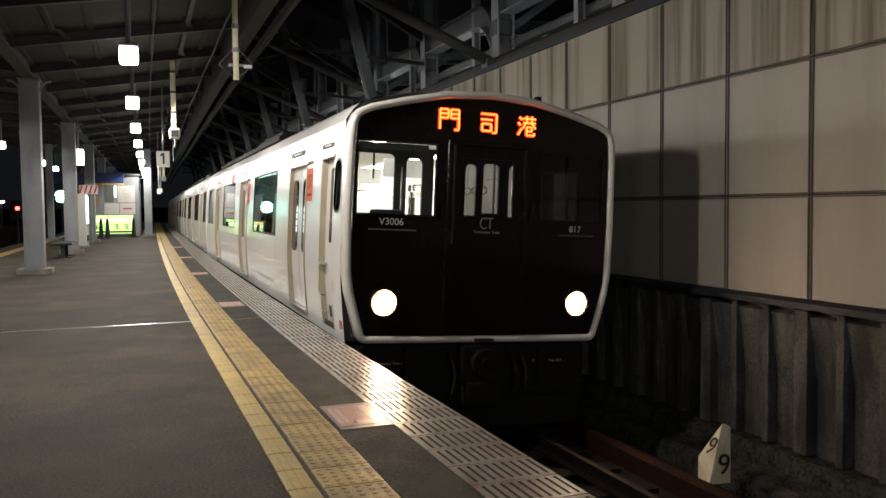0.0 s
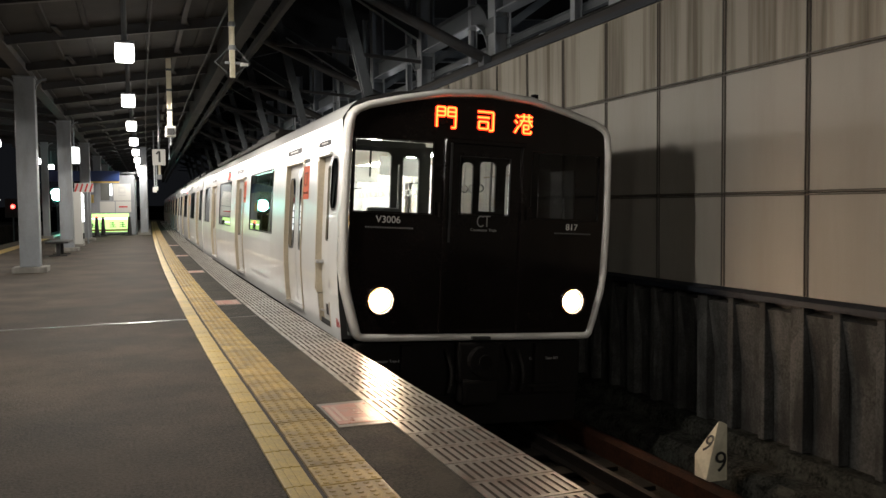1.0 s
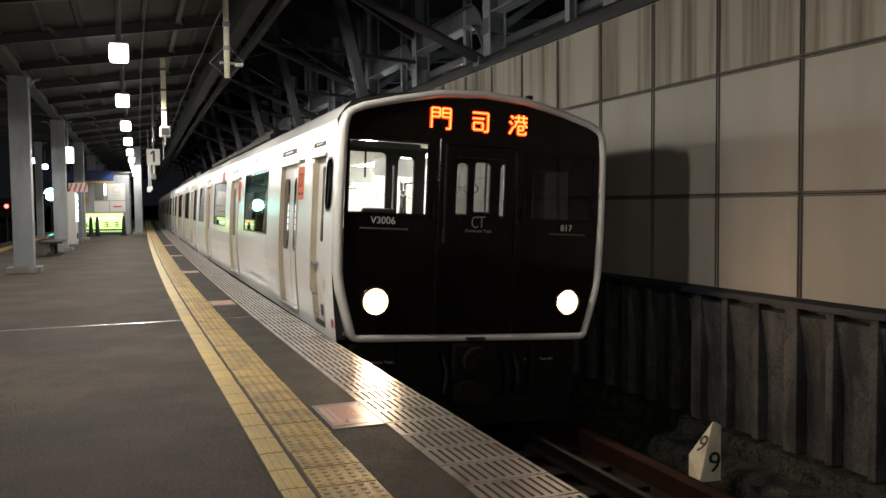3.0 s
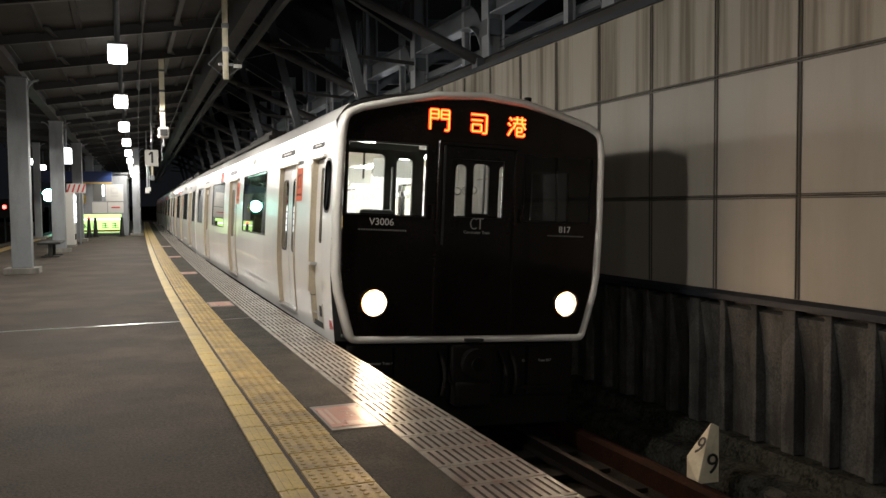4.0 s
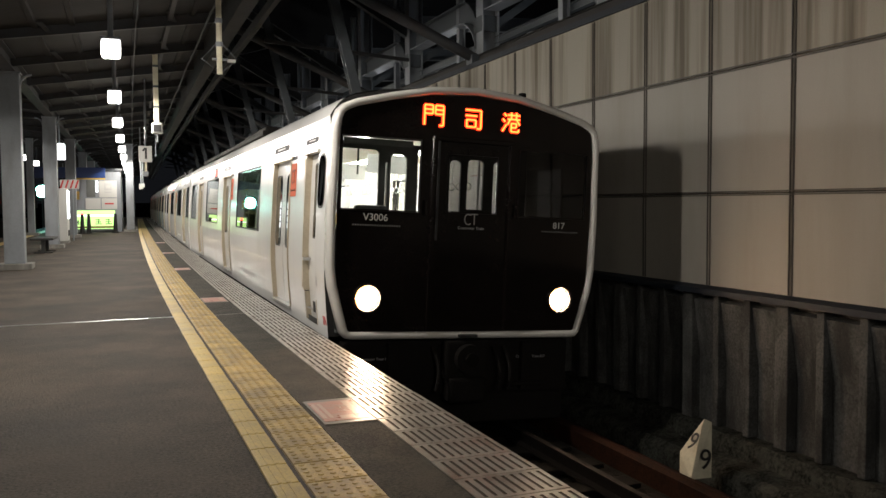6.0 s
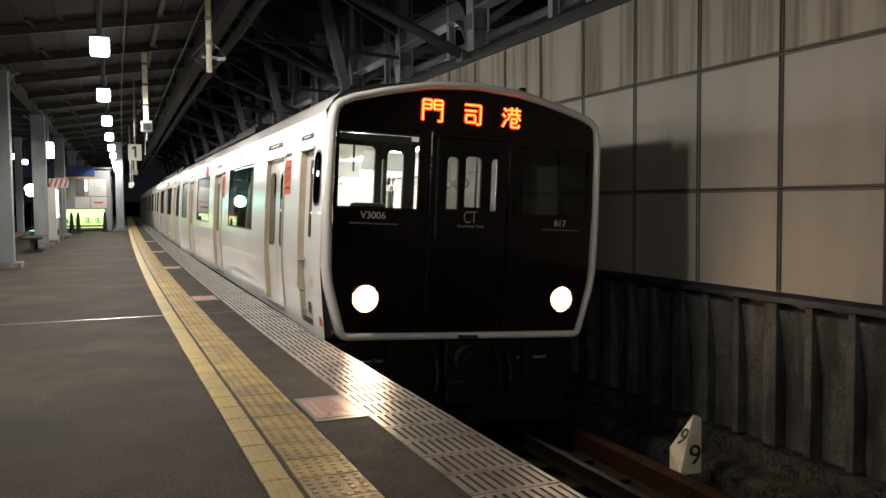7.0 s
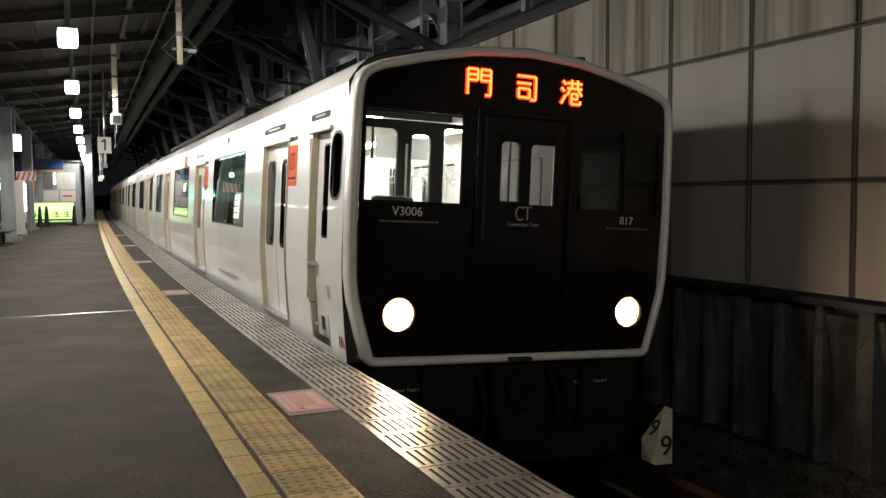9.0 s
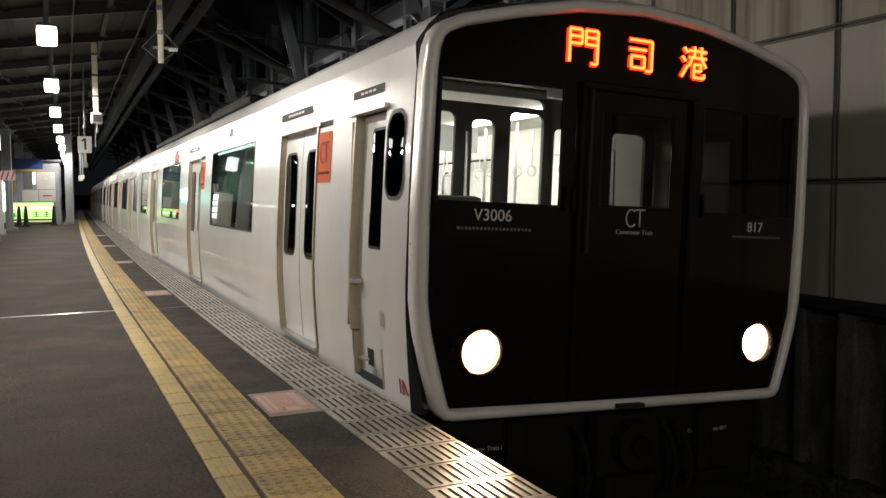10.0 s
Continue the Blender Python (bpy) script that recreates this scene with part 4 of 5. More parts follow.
            lo = [bm.verts.new((u, y + 0.005, z)) for u, z in corner]
            hi = [bm.verts.new((u, y + 0.035, z)) for u, z in corner]
            bm.faces.new(lo)
            bm.faces.new(hi)
            for q in range(len(corner)):
                bm.faces.new((lo[q], lo[(q + 1) % len(corner)], hi[(q + 1) % len(corner)], hi[q]))
    part("cab_partition", bm, CAB, car)
    for u, z0, z1, w in ((-1.06, 0.95, 1.90, 0.022), (-0.80, 1.60, 1.90, 0.016)):
        part("window_bar", bbox((u - w / 2, y - 0.01, z0), (u + w / 2, y + 0.03, z1), 0.003), CAB, car)
    part("cab_locker", bbox((0.62, y - 0.28, 0.4), (0.98, y - 0.02, 1.18), 0.02), INTERIOR, car)
    part("cab_grab_rail", rod(bmesh.new(), (-0.47, y - 0.06, 0.95), (-0.47, y - 0.06, 1.75), 0.014, 8), SILVER, car)
    part("driver_seat", bbox((-0.98, 1.02, 0.55), (-0.58, 1.12, 1.24), 0.05), CAB, car)
    part("desk_hood", bbox((-1.15, 0.32, 1.02), (-0.5, 0.62, 1.16), 0.04), CAB, car)
    part("sun_blind", bbox((-1.34, 0.16, 1.83), (-0.62, 0.18, 1.89), 0.004), CAB, car)
    part("cab_ceiling", bbox((-1.36, 0.2, 2.08), (1.36, 1.62, 2.12)), INTERIOR, car)
    part("cab_lining", side_sheet([(CABDOOR[0], CABDOOR[1], -0.04, 1.76)], 0.25, 1.62, -0.03, 2.08, 0.07), CAB, car)
    part("cab_lining", mirrored(side_sheet([(CABDOOR[0], CABDOOR[1], -0.04, 1.76)], 0.25, 1.62, -0.03, 2.08, 0.07)), CAB, car)
    # destination display
    build_display(car)
    # cab side door, its quarter window
    for side in (1, -1):
        flip = (lambda b: b) if side == 1 else mirrored
        c0, c1 = CABDOOR
        d = part("door", flip(curved_panel(c0 + 0.005, c1 - 0.005, -0.035, 1.755, 0.055, 0.03)), BODY, car, "cab side door")
        part("pane", flip(curved_panel(c0 + 0.07, c0 + 0.36, 0.87, 1.64, 0.050, 0.0, 0.03)), GLASS, d)
        part("gasket", flip(curved_panel(c0 + 0.05, c0 + 0.38, 0.85, 1.66, 0.0525, 0.0, 0.035)), RUBBER, d)
        part("handle", flip(bbox((-1.49, c1 - 0.12, 0.60), (-1.40, c1 - 0.04, 0.635), 0.008)), SILVER, d, "silver door handle")
        part("door_pillar", flip(curved_panel(c1 - 0.02, c1 + 0.008, 0.27, 1.76, -0.012, 0.07)), DOOR_TRIM, car, "beige metal door edge")
        part("door_pillar", flip(curved_panel(c1 - 0.02, c1 + 0.005, -0.04, 0.26, 0.004, 0.06)), DOOR_TRIM, car)
        part("door_pillar", flip(curved_panel(c0 - 0.012, c0 + 0.012, -0.04, 0.22, -0.004, 0.06)), DOOR_TRIM, car)
        part("handrail", flip(rod(bmesh.new(), (-side_u(0.3) - 0.012, c1 + 0.035, 0.30), (-side_u(1.7) - 0.012, c1 + 0.035, 1.72), 0.009, 8)), DOOR_TRIM, car, "slim upright grab rail")
        part("door_header", flip(curved_panel(c0 - 0.03, c1 + 0.12, 1.76, 1.79, -0.03, 0.07)), FRAME_WHITE, car)
        part("step_recess", flip(curved_panel(c0 + 0.0, c1 - 0.14, -0.045, 0.02, -0.003)), RUBBER, car)
        part("step_recess", flip(curved_panel(c0 + 0.31, c0 + 0.43, 0.045, 0.165, 0.052)), RUBBER, car)
        part("step_bar", flip(bbox((-1.44, c0 + 0.32, 0.09), (-1.40, c0 + 0.42, 0.105), 0.003)), SILVER, car)
        part("quarter_window", flip(curved_panel(0.34, 0.665, 1.175, 1.735, -0.004, 0.0, 0.12)), RUBBER, car)
        part("quarter_pane", flip(curved_panel(0.365, 0.64, 1.20, 1.71, -0.007, 0.0, 0.105)), DARK_GLASS, car)
        part("door_label", flip(curved_panel(c0 + 0.06, c1 + 0.10, 1.87, 1.93, -0.004, 0.0, 0.012)), GREY_LABEL, car)
        for k in range(4):
            part("label_bar", flip(curved_panel(c0 + 0.22 + 0.08 * k, c0 + 0.28 + 0.08 * k, 1.893, 1.909, -0.006)), GREYTEXT, car, "tiny pale print")
        part("small_plate", flip(curved_panel(0.62, 0.69, 0.37, 0.47, -0.004)), GREYTEXT, car)
    bm = bmesh.new()
    for y0, z0, y1, z1 in ((0.40, 0.09, 0.40, 0.0), (0.35, 0.09, 0.35, 0.0), (0.34, 0.08, 0.275, 0.01)):
        bar(bm, (-side_u(z0) - 0.004, y0, z0), (-side_u(z1) - 0.004, y1, z1), 0.013, 0.004, up=(-1, 0, 0))
    part("red_emblem", bm, REDTEXT, car, "small red emblem")
    # lettering on the front and sides
    face = lambda u, z, d=-0.001: Matrix.Translation((u, front_y(u) + 0.034 + d, z)) @ Matrix.Rotation(radians(90), 4, "X")
    lettering("V3006", 0.098, PALE, car, face(-1.02, 1.105, -0.006))
    legend(0.50, 0.016, 20, GREY_DIM, car, face(-1.01, 1.028, -0.012))
    emblem(0.15, GREYTEXT, car, face(-0.005, 1.125, -0.004))
    lettering("Commuter Train", 0.042, GREYTEXT, car, face(-0.005, 1.035))
    lettering("817", 0.095, PALE, car, face(1.02, 1.095, -0.006))
    legend(0.44, 0.014, 20, GREY_DIM, car, face(1.03, 1.03, -0.012))
    # skirt, coupler and hoses
    part("skirt", bbox((-1.28, 0.20, -0.72), (1.28, 0.32, -0.14), 0.04), UNDER, car, "black skirt plate")
    for u in (-0.93, 0.83):
        lettering("Commuter Train 817", 0.04, GREYTEXT, car, Matrix.Translation((u, 0.197, -0.33)) @ Matrix.Rotation(radians(90), 4, "X"))
    bm = bmesh.new()
    rod(bm, (0, -0.12, -0.30), (0, 0.2, -0.30), 0.15, 20)
    c = part("coupler", bm, UNDER, car, "dark coupler head")
    bm = bmesh.new()
    rod(bm, (0, -0.16, -0.30), (0, -0.12, -0.30), 0.07, 16)
    part("cone", bm, SLEEPER, c)
    part("yoke", bbox((-0.20, -0.06, -0.75), (0.20, 0.14, -0.50), 0.03), UNDER, c)
    part("block", bbox((-0.24, -0.02, -0.52), (0.24, 0.12, -0.12), 0.03), UNDER, c)
    for u in (-0.34, 0.34, 0.46):
        bm = bmesh.new()
        pts = [(u + 0.03 * math.sin(q), 0.10 - 0.16 * math.sin(q / 2), -0.20 - 0.12 * q) for q in (0, 0.7, 1.4, 2.1, 2.8, 3.5)]
        for a, b in zip(pts, pts[1:]):
            rod(bm, a, b, 0.022, 8)
        part("hose", bm, UNDER, car, "black air hose")
    for u in (-0.75, 0.75):
        part("bracket", bbox((u - 0.06, 0.12, -0.68), (u + 0.06, 0.20, -0.16), 0.01), UNDER, car)
        part("step_bar", bbox((u - 0.22, 0.08, -0.62), (u + 0.22, 0.13, -0.58), 0.008), UNDER, car)
    part("plough", bbox((-1.30, 0.30, -1.05), (1.30, 0.36, -0.70), 0.02), UNDER, car)
    bm = bmesh.new()
    rod(bm, (0.64, 0.30, 2.38), (0.64, 0.30, 2.51), 0.02, 10)
    rod(bm, (0.64, 0.30, 2.465), (0.64, 0.30, 2.505), 0.04, 12)
    part("antenna", bm, UNDER, car)


GLYPHS = [
    # strokes on a 16 x 16 grid, x to the right and y up
    [(1, 15, 7, 15), (9, 15, 15, 15), (1, 15, 1, 1), (15, 15, 15, 1), (15, 1, 12, 1), (7, 15, 7, 9), (9, 15, 9, 9), (1, 12, 7, 12), (9, 12, 15, 12), (1, 9, 7, 9), (9, 9, 15, 9)],
    [(2, 14, 14, 14), (14, 14, 14, 1), (14, 1, 11, 1), (2, 10, 11, 10), (3, 7, 10, 7), (3, 7, 3, 2), (10, 7, 10, 2), (3, 2, 10, 2)],
    [(2, 14, 4, 12), (1, 10, 3, 8), (1, 1, 4, 6), (5, 13, 15, 13), (8, 15, 8, 10), (12, 15, 12, 10), (5, 10, 15, 10), (7, 10, 5, 6), (12, 10, 15, 6), (8, 7, 12, 7), (12, 7, 12, 4), (8, 4, 12, 4), (8, 7, 8, 1), (8, 1, 14, 1), (14, 1, 14, 3)],
]


def build_display(car):
    g, z0 = 0.0142, 2.04
    for u0, glyph in zip((-0.574, -0.149, 0.281), GLYPHS):
        # wide red strokes draw the halo, thin ones the overbright middle of the characters
        for name, width, y, material, label in (("display_character", 0.030, 0.027, LED, "glowing orange-red display character"), ("display_core", 0.013, 0.0185, LED_CORE, "brighter core of the glowing strokes")):
            bm = bmesh.new()
            for x0, y0, x1, y1 in glyph:
                bar(bm, (u0 + x0 * g, front_y(u0 + x0 * g) + y, z0 + y0 * g), (u0 + x1 * g, front_y(u0 + x1 * g) + y, z0 + y1 * g), width, 0.012, up=(0, 1, 0))
            part(name, bm, material, car, label)


CANT = radians(3.0)


def car_pose(nose, drift=0.0):
    """The pose of a car whose nose stands at nose metres along the line, by its two bogies."""
    a, b = along(nose + 2.2, TRACK), along(nose + CAR - 2.6, TRACK)
    d = (b - a).normalized()
    h = math.atan2(d.x, d.y)
    at = a - d * 2.2
    return Matrix.Translation((at.x - drift, at.y, 0.0)) @ Matrix.Rotation(-h, 4, "Z") @ Matrix.Rotation(CANT, 4, "Y")


lead = build_car(True)
build_cab(lead)
cars = [lead]
second = build_car(False)
cars.append(second)
for _k in range(2, 5):
    cars.append(copy_thing(second, Matrix.Identity(4)))
GAP = 0.5
NOSE = 4.14
DEPART = [(0, 0.0), (5.7, 0.0), (6.3, 0.03), (6.6, 0.11), (7.0, 0.25), (7.5, 0.49), (8.0, 0.855), (8.5, 1.305), (9.0, 1.925), (9.5, 2.69), (10.0, 3.64)]


# ---- things on the platform ----
def build_pillars():
    def pillar(s, off, half, top):
        p = thing("pillar", "grey painted square steel pillar on a concrete plinth", "pillar", frame_at(s, off), group="pillars of the platform")
        part("plinth", bbox((-half - 0.14, -half - 0.14, 0.0), (half + 0.14, half + 0.14, 0.12), 0.012), CONCRETE, p)
        part("shaft", bbox((-half, -half, 0.12), (half, half, top), 0.02), STEEL, p)
        part("cap", bbox((-half - 0.02, -half - 0.02, top), (half + 0.02, half + 0.02, top + 0.03), 0.004), STEEL, p)
        for sx in (-1, 1):
            bm = bmesh.new()
            pts = [(sx * (half + 0.22 * (1 - math.cos(a))), 0, top - 0.22 + 0.22 * math.sin(a)) for a in (0, 0.4, 0.8, 1.2, 1.57)]
            for a, b in zip(pts, pts[1:]):
                bar(bm, a, b, 0.04, 0.04, up=(0, 1, 0))
            part("bracket", bm, STEEL, p)
        return p
    for k in range(-2, 9):
        pillar(15.5 + 9.1 * k, -2.74, 0.19, 3.98)
    pillar(37.5, -4.62, 0.14, 4.25)
    for s in (40.4, 46.3, 52.2, 58.1, 64.0, 69.9):
        pillar(s, -0.52, 0.18, 4.28)


def build_bench():
    b = thing("bench", "dark metal bench beside a pillar", "bench", frame_at(22.2, -2.75))
    part("seat", bbox((-0.30, -0.85, 0.36), (0.28, 0.85, 0.42), 0.02), RUBBER, b)
    for y in (-0.55, 0.55):
        part("leg", bbox((-0.05, y - 0.05, 0.03), (0.05, y + 0.05, 0.36), 0.01), RUBBER, b)
        part("foot", bbox((-0.24, y - 0.05, 0.0), (0.24, y + 0.05, 0.035), 0.01), RUBBER, b)


def build_cabinet():
    c = thing("vending_machine", "white vending machine with a lit front beside a pillar", "vending machine", frame_at(28.6, -2.74))
    part("body", bbox((-0.33, -0.5, 0.08), (0.20, 0.5, 1.90), 0.02), WHITE_BOX, c)
    part("base", bbox((-0.35, -0.52, 0.0), (0.22, 0.52, 0.08), 0.01), CONCRETE, c)
    part("front", bbox((0.20, -0.46, 0.85), (0.225, 0.46, 1.82), 0.008), WHITE_GLOW, c, "glowing display front")
    for z in (1.05, 1.30, 1.55):
        part("shelf", bbox((0.226, -0.44, z), (0.24, 0.44, z + 0.05), 0.004), STEEL, c)
    part("hatch", bbox((0.20, -0.3, 0.25), (0.23, 0.3, 0.45), 0.01), RUBBER, c)


def build_kiosk():
    """The lit stair housing far down the platform."""
    k = thing("stair_housing", "pale stair housing with posters and a blue sign", "stair housing", frame_at(40.6, 0))
    part("wall", bbox((-3.0, 0.0, 0.0), (-0.92, 5.0, 3.0), 0.02), STEEL, k)
    part("roof", bbox((-3.1, -0.2, 3.0), (-0.85, 5.1, 3.10), 0.02), STEEL_DARK, k)
    part("blue_sign", bbox((-4.95, -0.9, 2.62), (-1.60, -0.78, 3.12), 0.01), BLUE_SIGN, k, "blue hanging sign with a yellow band")
    part("yellow_band", bbox((-2.9, -0.89, 2.55), (-1.62, -0.79, 2.62)), YELLOW_LINE, k)
    part("sign_bracket", bbox((-2.4, -0.79, 2.85), (-2.3, 0.0, 2.95)), STEEL_DARK, k)
    part("poster", bbox((-1.92, -0.03, 1.70), (-1.12, 0.0, 2.52), 0.004), WHITE_BOX, k, "white poster with a dark pictogram")
    for u, z0, z1, w in ((-1.52, 2.05, 2.40, 0.17), (-1.52, 1.92, 1.99, 0.17)):
        part("pictogram", bbox((u - w, -0.045, z0), (u + w, -0.03, z1), 0.003), GREYTEXT, k)
    part("pictogram", bbox((-1.62, -0.05, 2.14), (-1.42, -0.045, 2.28)), WHITE_BOX, k)
    part("notice", bbox((-2.55, -0.04, 1.13), (-1.87, 0.0, 1.66), 0.004), WHITE_BOX, k)
    part("notice", bbox((-1.83, -0.04, 1.13), (-1.12, 0.0, 1.66), 0.004), WHITE_BOX, k, "white notice with a red line")
    part("red_line", bbox((-1.68, -0.05, 1.36), (-1.28, -0.04, 1.43)), REDTEXT, k)
    part("doorway", bbox((-2.5, -0.02, 1.72), (-2.1, 0.0, 2.55)), CAB, k)
    part("lit_strip", bbox((-2.08, -0.06, 1.95), (-1.98, -0.0, 2.5), 0.01), WHITE_GLOW, k, "lit white strip")
    part("yellow_tag", bbox((-2.95, -0.06, 1.6), (-2.82, -0.0, 2.0)), YELLOW_LINE, k)
    g = thing("light_box_sign", "glowing yellow-green advertising light box", "light box", frame_at(40.3, -0.14))
    part("frame", bbox((-3.0, 0.02, 0.10), (-1.05, 0.28, 1.12), 0.01), STEEL, g)
    part("panel", bbox((-2.96, 0.0, 0.18), (-1.09, 0.02, 1.07)), GREEN_GLOW, g, "glowing green panel")
    for u in (-2.9, -1.2):
        part("foot", bbox((u - 0.05, 0.05, 0.0), (u + 0.05, 0.25, 0.10)), STEEL_DARK, g)
    part("white_band", bbox((-2.96, -0.008, 0.80), (-1.09, 0.0, 0.85)), WHITE_GLOW, g)
    for i, (w, h) in enumerate(((0.26, 0.20), (0.24, 0.24), (0.30, 0.26), (0.30, 0.26))):
        u = -2.88 + i * 0.45
        for j in range(3):
            part("dark_bar", bbox((u, -0.006, 0.40 + j * h / 2.6), (u + w * (1 - 0.15 * j), 0.0, 0.435 + j * h / 2.6)), GREEN_INK, g)
        part("dark_bar", bbox((u + w / 2 - 0.02, -0.008, 0.40), (u + w / 2 + 0.02, -0.001, 0.40 + h)), GREEN_INK, g)
    part("brown_band", bbox((-2.90, -0.006, 0.22), (-1.15, 0.0, 0.31)), ORANGE_DARK, g, "brown line of small print")
    for off, s, red in ((-2.62, 38.7, True), (-2.35, 38.9, False), (-1.20, 39.4, False)):
        b = thing("bollard", "black post with a red lamp on top" if red else "black tapered marker post", "bollard", frame_at(s, off), group="marker posts before the stairs")
        part("base", bbox((-0.16, -0.16, 0.0), (0.16, 0.16, 0.06), 0.01), RUBBER, b)
        part("post", rod(bmesh.new(), (0, 0, 0.06), (0, 0, 0.92), 0.11, 12, 0.06), RUBBER, b)
        if red:
            part("lamp", rod(bmesh.new(), (0, 0, 0.92), (0, 0, 1.02), 0.05, 12), RED_SIGNAL, b, "red lamp")
    r = thing("striped_sign", "small red and white striped sign on a post", "sign", frame_at(30.5, -2.5))
    part("post", rod(bmesh.new(), (0, 0, 0), (0, 0, 2.3), 0.03, 10), STEEL, r)
    part("plate", bbox((-0.42, -0.03, 1.93), (0.24, -0.032 + 0.03, 2.27), 0.004), WHITE_BOX, r)
    for i in range(4):
        part("stripe", bar(bmesh.new(), (-0.40 + i * 0.17, -0.036, 1.95), (-0.30 + i * 0.17, -0.036, 2.25), 0.06, 0.008, up=(0, 1, 0)), REDTEXT, r)
    l = thing("lit_sign", "glowing white box sign hung beside a pillar", "lit sign", frame_at(27.2, -2.66, 2.85))
    part("box", bbox((-0.16, -0.3, 0.0), (0.16, 0.3, 0.52), 0.03), WHITE_GLOW, l, "lit white box")
    part("hanger", rod(bmesh.new(), (0, 0, 0.52), (0, 0, 1.55), 0.025, 8), STEEL, l)


def build_hanging():
    p = thing("hanging_pole", "pale hanging pole with a small bracket and box", "hanging pole", frame_at(7.45, 0.545))
    part("tube", rod(bmesh.new(), (0, 0, 2.97), (0, 0, canopy(0.55) + 0.3), 0.036, 14), CREAM, p)
    for z in (3.32, 3.62):
        part("clamp", rod(bmesh.new(), (0, 0, z), (0, 0, z + 0.06), 0.046, 14), STEEL, p)
    part("arm", bar(bmesh.new(), (-0.09, 0, 3.16), (0.10, 0, 3.16), 0.03, 0.03), STEEL, p)
    part("small_box", bbox((0.10, -0.03, 3.125), (0.20, 0.03, 3.165), 0.005), WHITE_BOX, p)
    for sx in (-1, 1):
        part("stay_wire", rod(bmesh.new(), (sx * 0.22, 0, 3.16), (0, 0, 3.40), 0.006, 5), STEEL_DARK, p)
        part("stay_wire", rod(bmesh.new(), (sx * 0.22, 0, 3.16), (0, 0, 2.98), 0.006, 5), STEEL_DARK, p)
    c = thing("camera_pole", "pale hanging pole with a security camera at its foot", "security camera", frame_at(16.1, 0.10))
    part("tube", bbox((-0.06, -0.05, 3.12), (0.05, 0.05, canopy(0.2) + 0.3), 0.01), CREAM, c)
    for z in (3.45, 3.9, 4.35):
        part("band", bbox((-0.067, -0.057, z), (0.057, 0.057, z + 0.05), 0.004), STEEL_DARK, c)
    part("housing", bbox((-0.11, -0.16, 2.89), (0.12, 0.16, 3.12), 0.02), WHITE_BOX, c)
    part("lens", bbox((-0.075, -0.175, 2.92), (0.085, -0.16, 3.07), 0.004), INK, c)
    n = thing("platform_number_sign", "white hanging board with a black numeral 1", "platform sign", frame_at(25.3, 0.02))
    part("board", bbox((-0.21, -0.03, 2.70), (0.20, 0.03, 3.22), 0.006), WHITE_BOX, n)
    bm = box(bmesh.new(), (-0.02, -0.036, 2.80), (0.045, -0.03, 3.16))
    bar(bm, (-0.085, -0.033, 3.06), (0.0, -0.033, 3.15), 0.055, 0.006, up=(0, 1, 0))
    part("numeral", bm, INK, n, "black numeral 1")
    part("hanger", rod(bmesh.new(), (0, 0, 3.22), (0, 0, canopy(0.0) + 0.3), 0.03, 8), STEEL, n)
    part("tail", rod(bmesh.new(), (0, 0, 2.36), (0, 0, 2.70), 0.04, 8), CREAM, n)
    part("speaker", bbox((-0.07, -0.09, 2.24), (0.07, 0.09, 2.40), 0.02), STEEL, n)
    for s, off, z in ((34.0, -0.05, 1.98), (46.0, 0.15, 2.3)):
        h = thing("hanging_board", "small white board hung over the platform", "hanging board", frame_at(s, off))
        part("board", bbox((-0.08, -0.03, z), (0.08, 0.03, z + 0.22), 0.006), WHITE_BOX, h)
        part("hanger", rod(bmesh.new(), (0, 0, z + 0.22), (0, 0, canopy(off) + 0.3), 0.025, 8), STEEL, h)
    for s, off in ((20.5, -0.05), (22.0, 0.3), (29.5, 0.45)):
        h = thing("drop_rod", "thin steel rod hung from the canopy", "hanging rod", frame_at(s, off))
        part("rod", rod(bmesh.new(), (0, 0, 3.2), (0, 0, canopy(off) + 0.3), 0.02, 8), STEEL, h)
        part("end_cap", rod(bmesh.new(), (0, 0, 3.12), (0, 0, 3.2), 0.035, 8), STEEL, h)


def build_signals():
    for s, off, z, m, word in ((62.0, -6.48, 2.35, GREEN_SIGNAL, "green"), (58.0, -6.85, 1.88, RED_SIGNAL, "red"), (55.0, -8.35, 1.51, RED_SIGNAL, "red")):
        g = thing("signal", "track signal showing a bright %s light" % word, "signal", frame_at(s, off), group="signals beside the far track")
        part("mast", rod(bmesh.new(), (0, 0.1, -1.62), (0, 0.1, z + 0.2), 0.05, 10), STEEL_DARK, g)
        part("head", bbox((-0.45, 0.0, z - 0.7), (0.45, 0.16, z + 0.5), 0.03), RUBBER, g)
        # green lens drawn oversized to include the bloom round its light
        part("light", rod(bmesh.new(), (0, -0.03, z), (0, 0.0, z), 0.42 if word == "green" else 0.12, 20), m, g, "lit lens")
    for k in range(7):
        l = thing("far_lamp", "small lamp glowing over the distant platform", "lamp", frame_at(44 + 5 * k, -12.2), group="lamps of the far platform")
        part("post", rod(bmesh.new(), (0, 0, 0), (0, 0, 2.05), 0.06, 8), STEEL_DARK, l)
        part("lantern", bbox((-0.22, -0.3, 2.05), (0.22, 0.3, 2.22), 0.04), LAMP_FAR, l, "lit lantern")
    for o in (-8.3, -9.37):
        setting("rail", ribbon([(o - 0.035, RAIL - 0.12), (o + 0.035, RAIL - 0.12), (o + 0.035, RAIL), (o - 0.035, RAIL)], 0, LAST, 3), RUST, "rail of the far track")


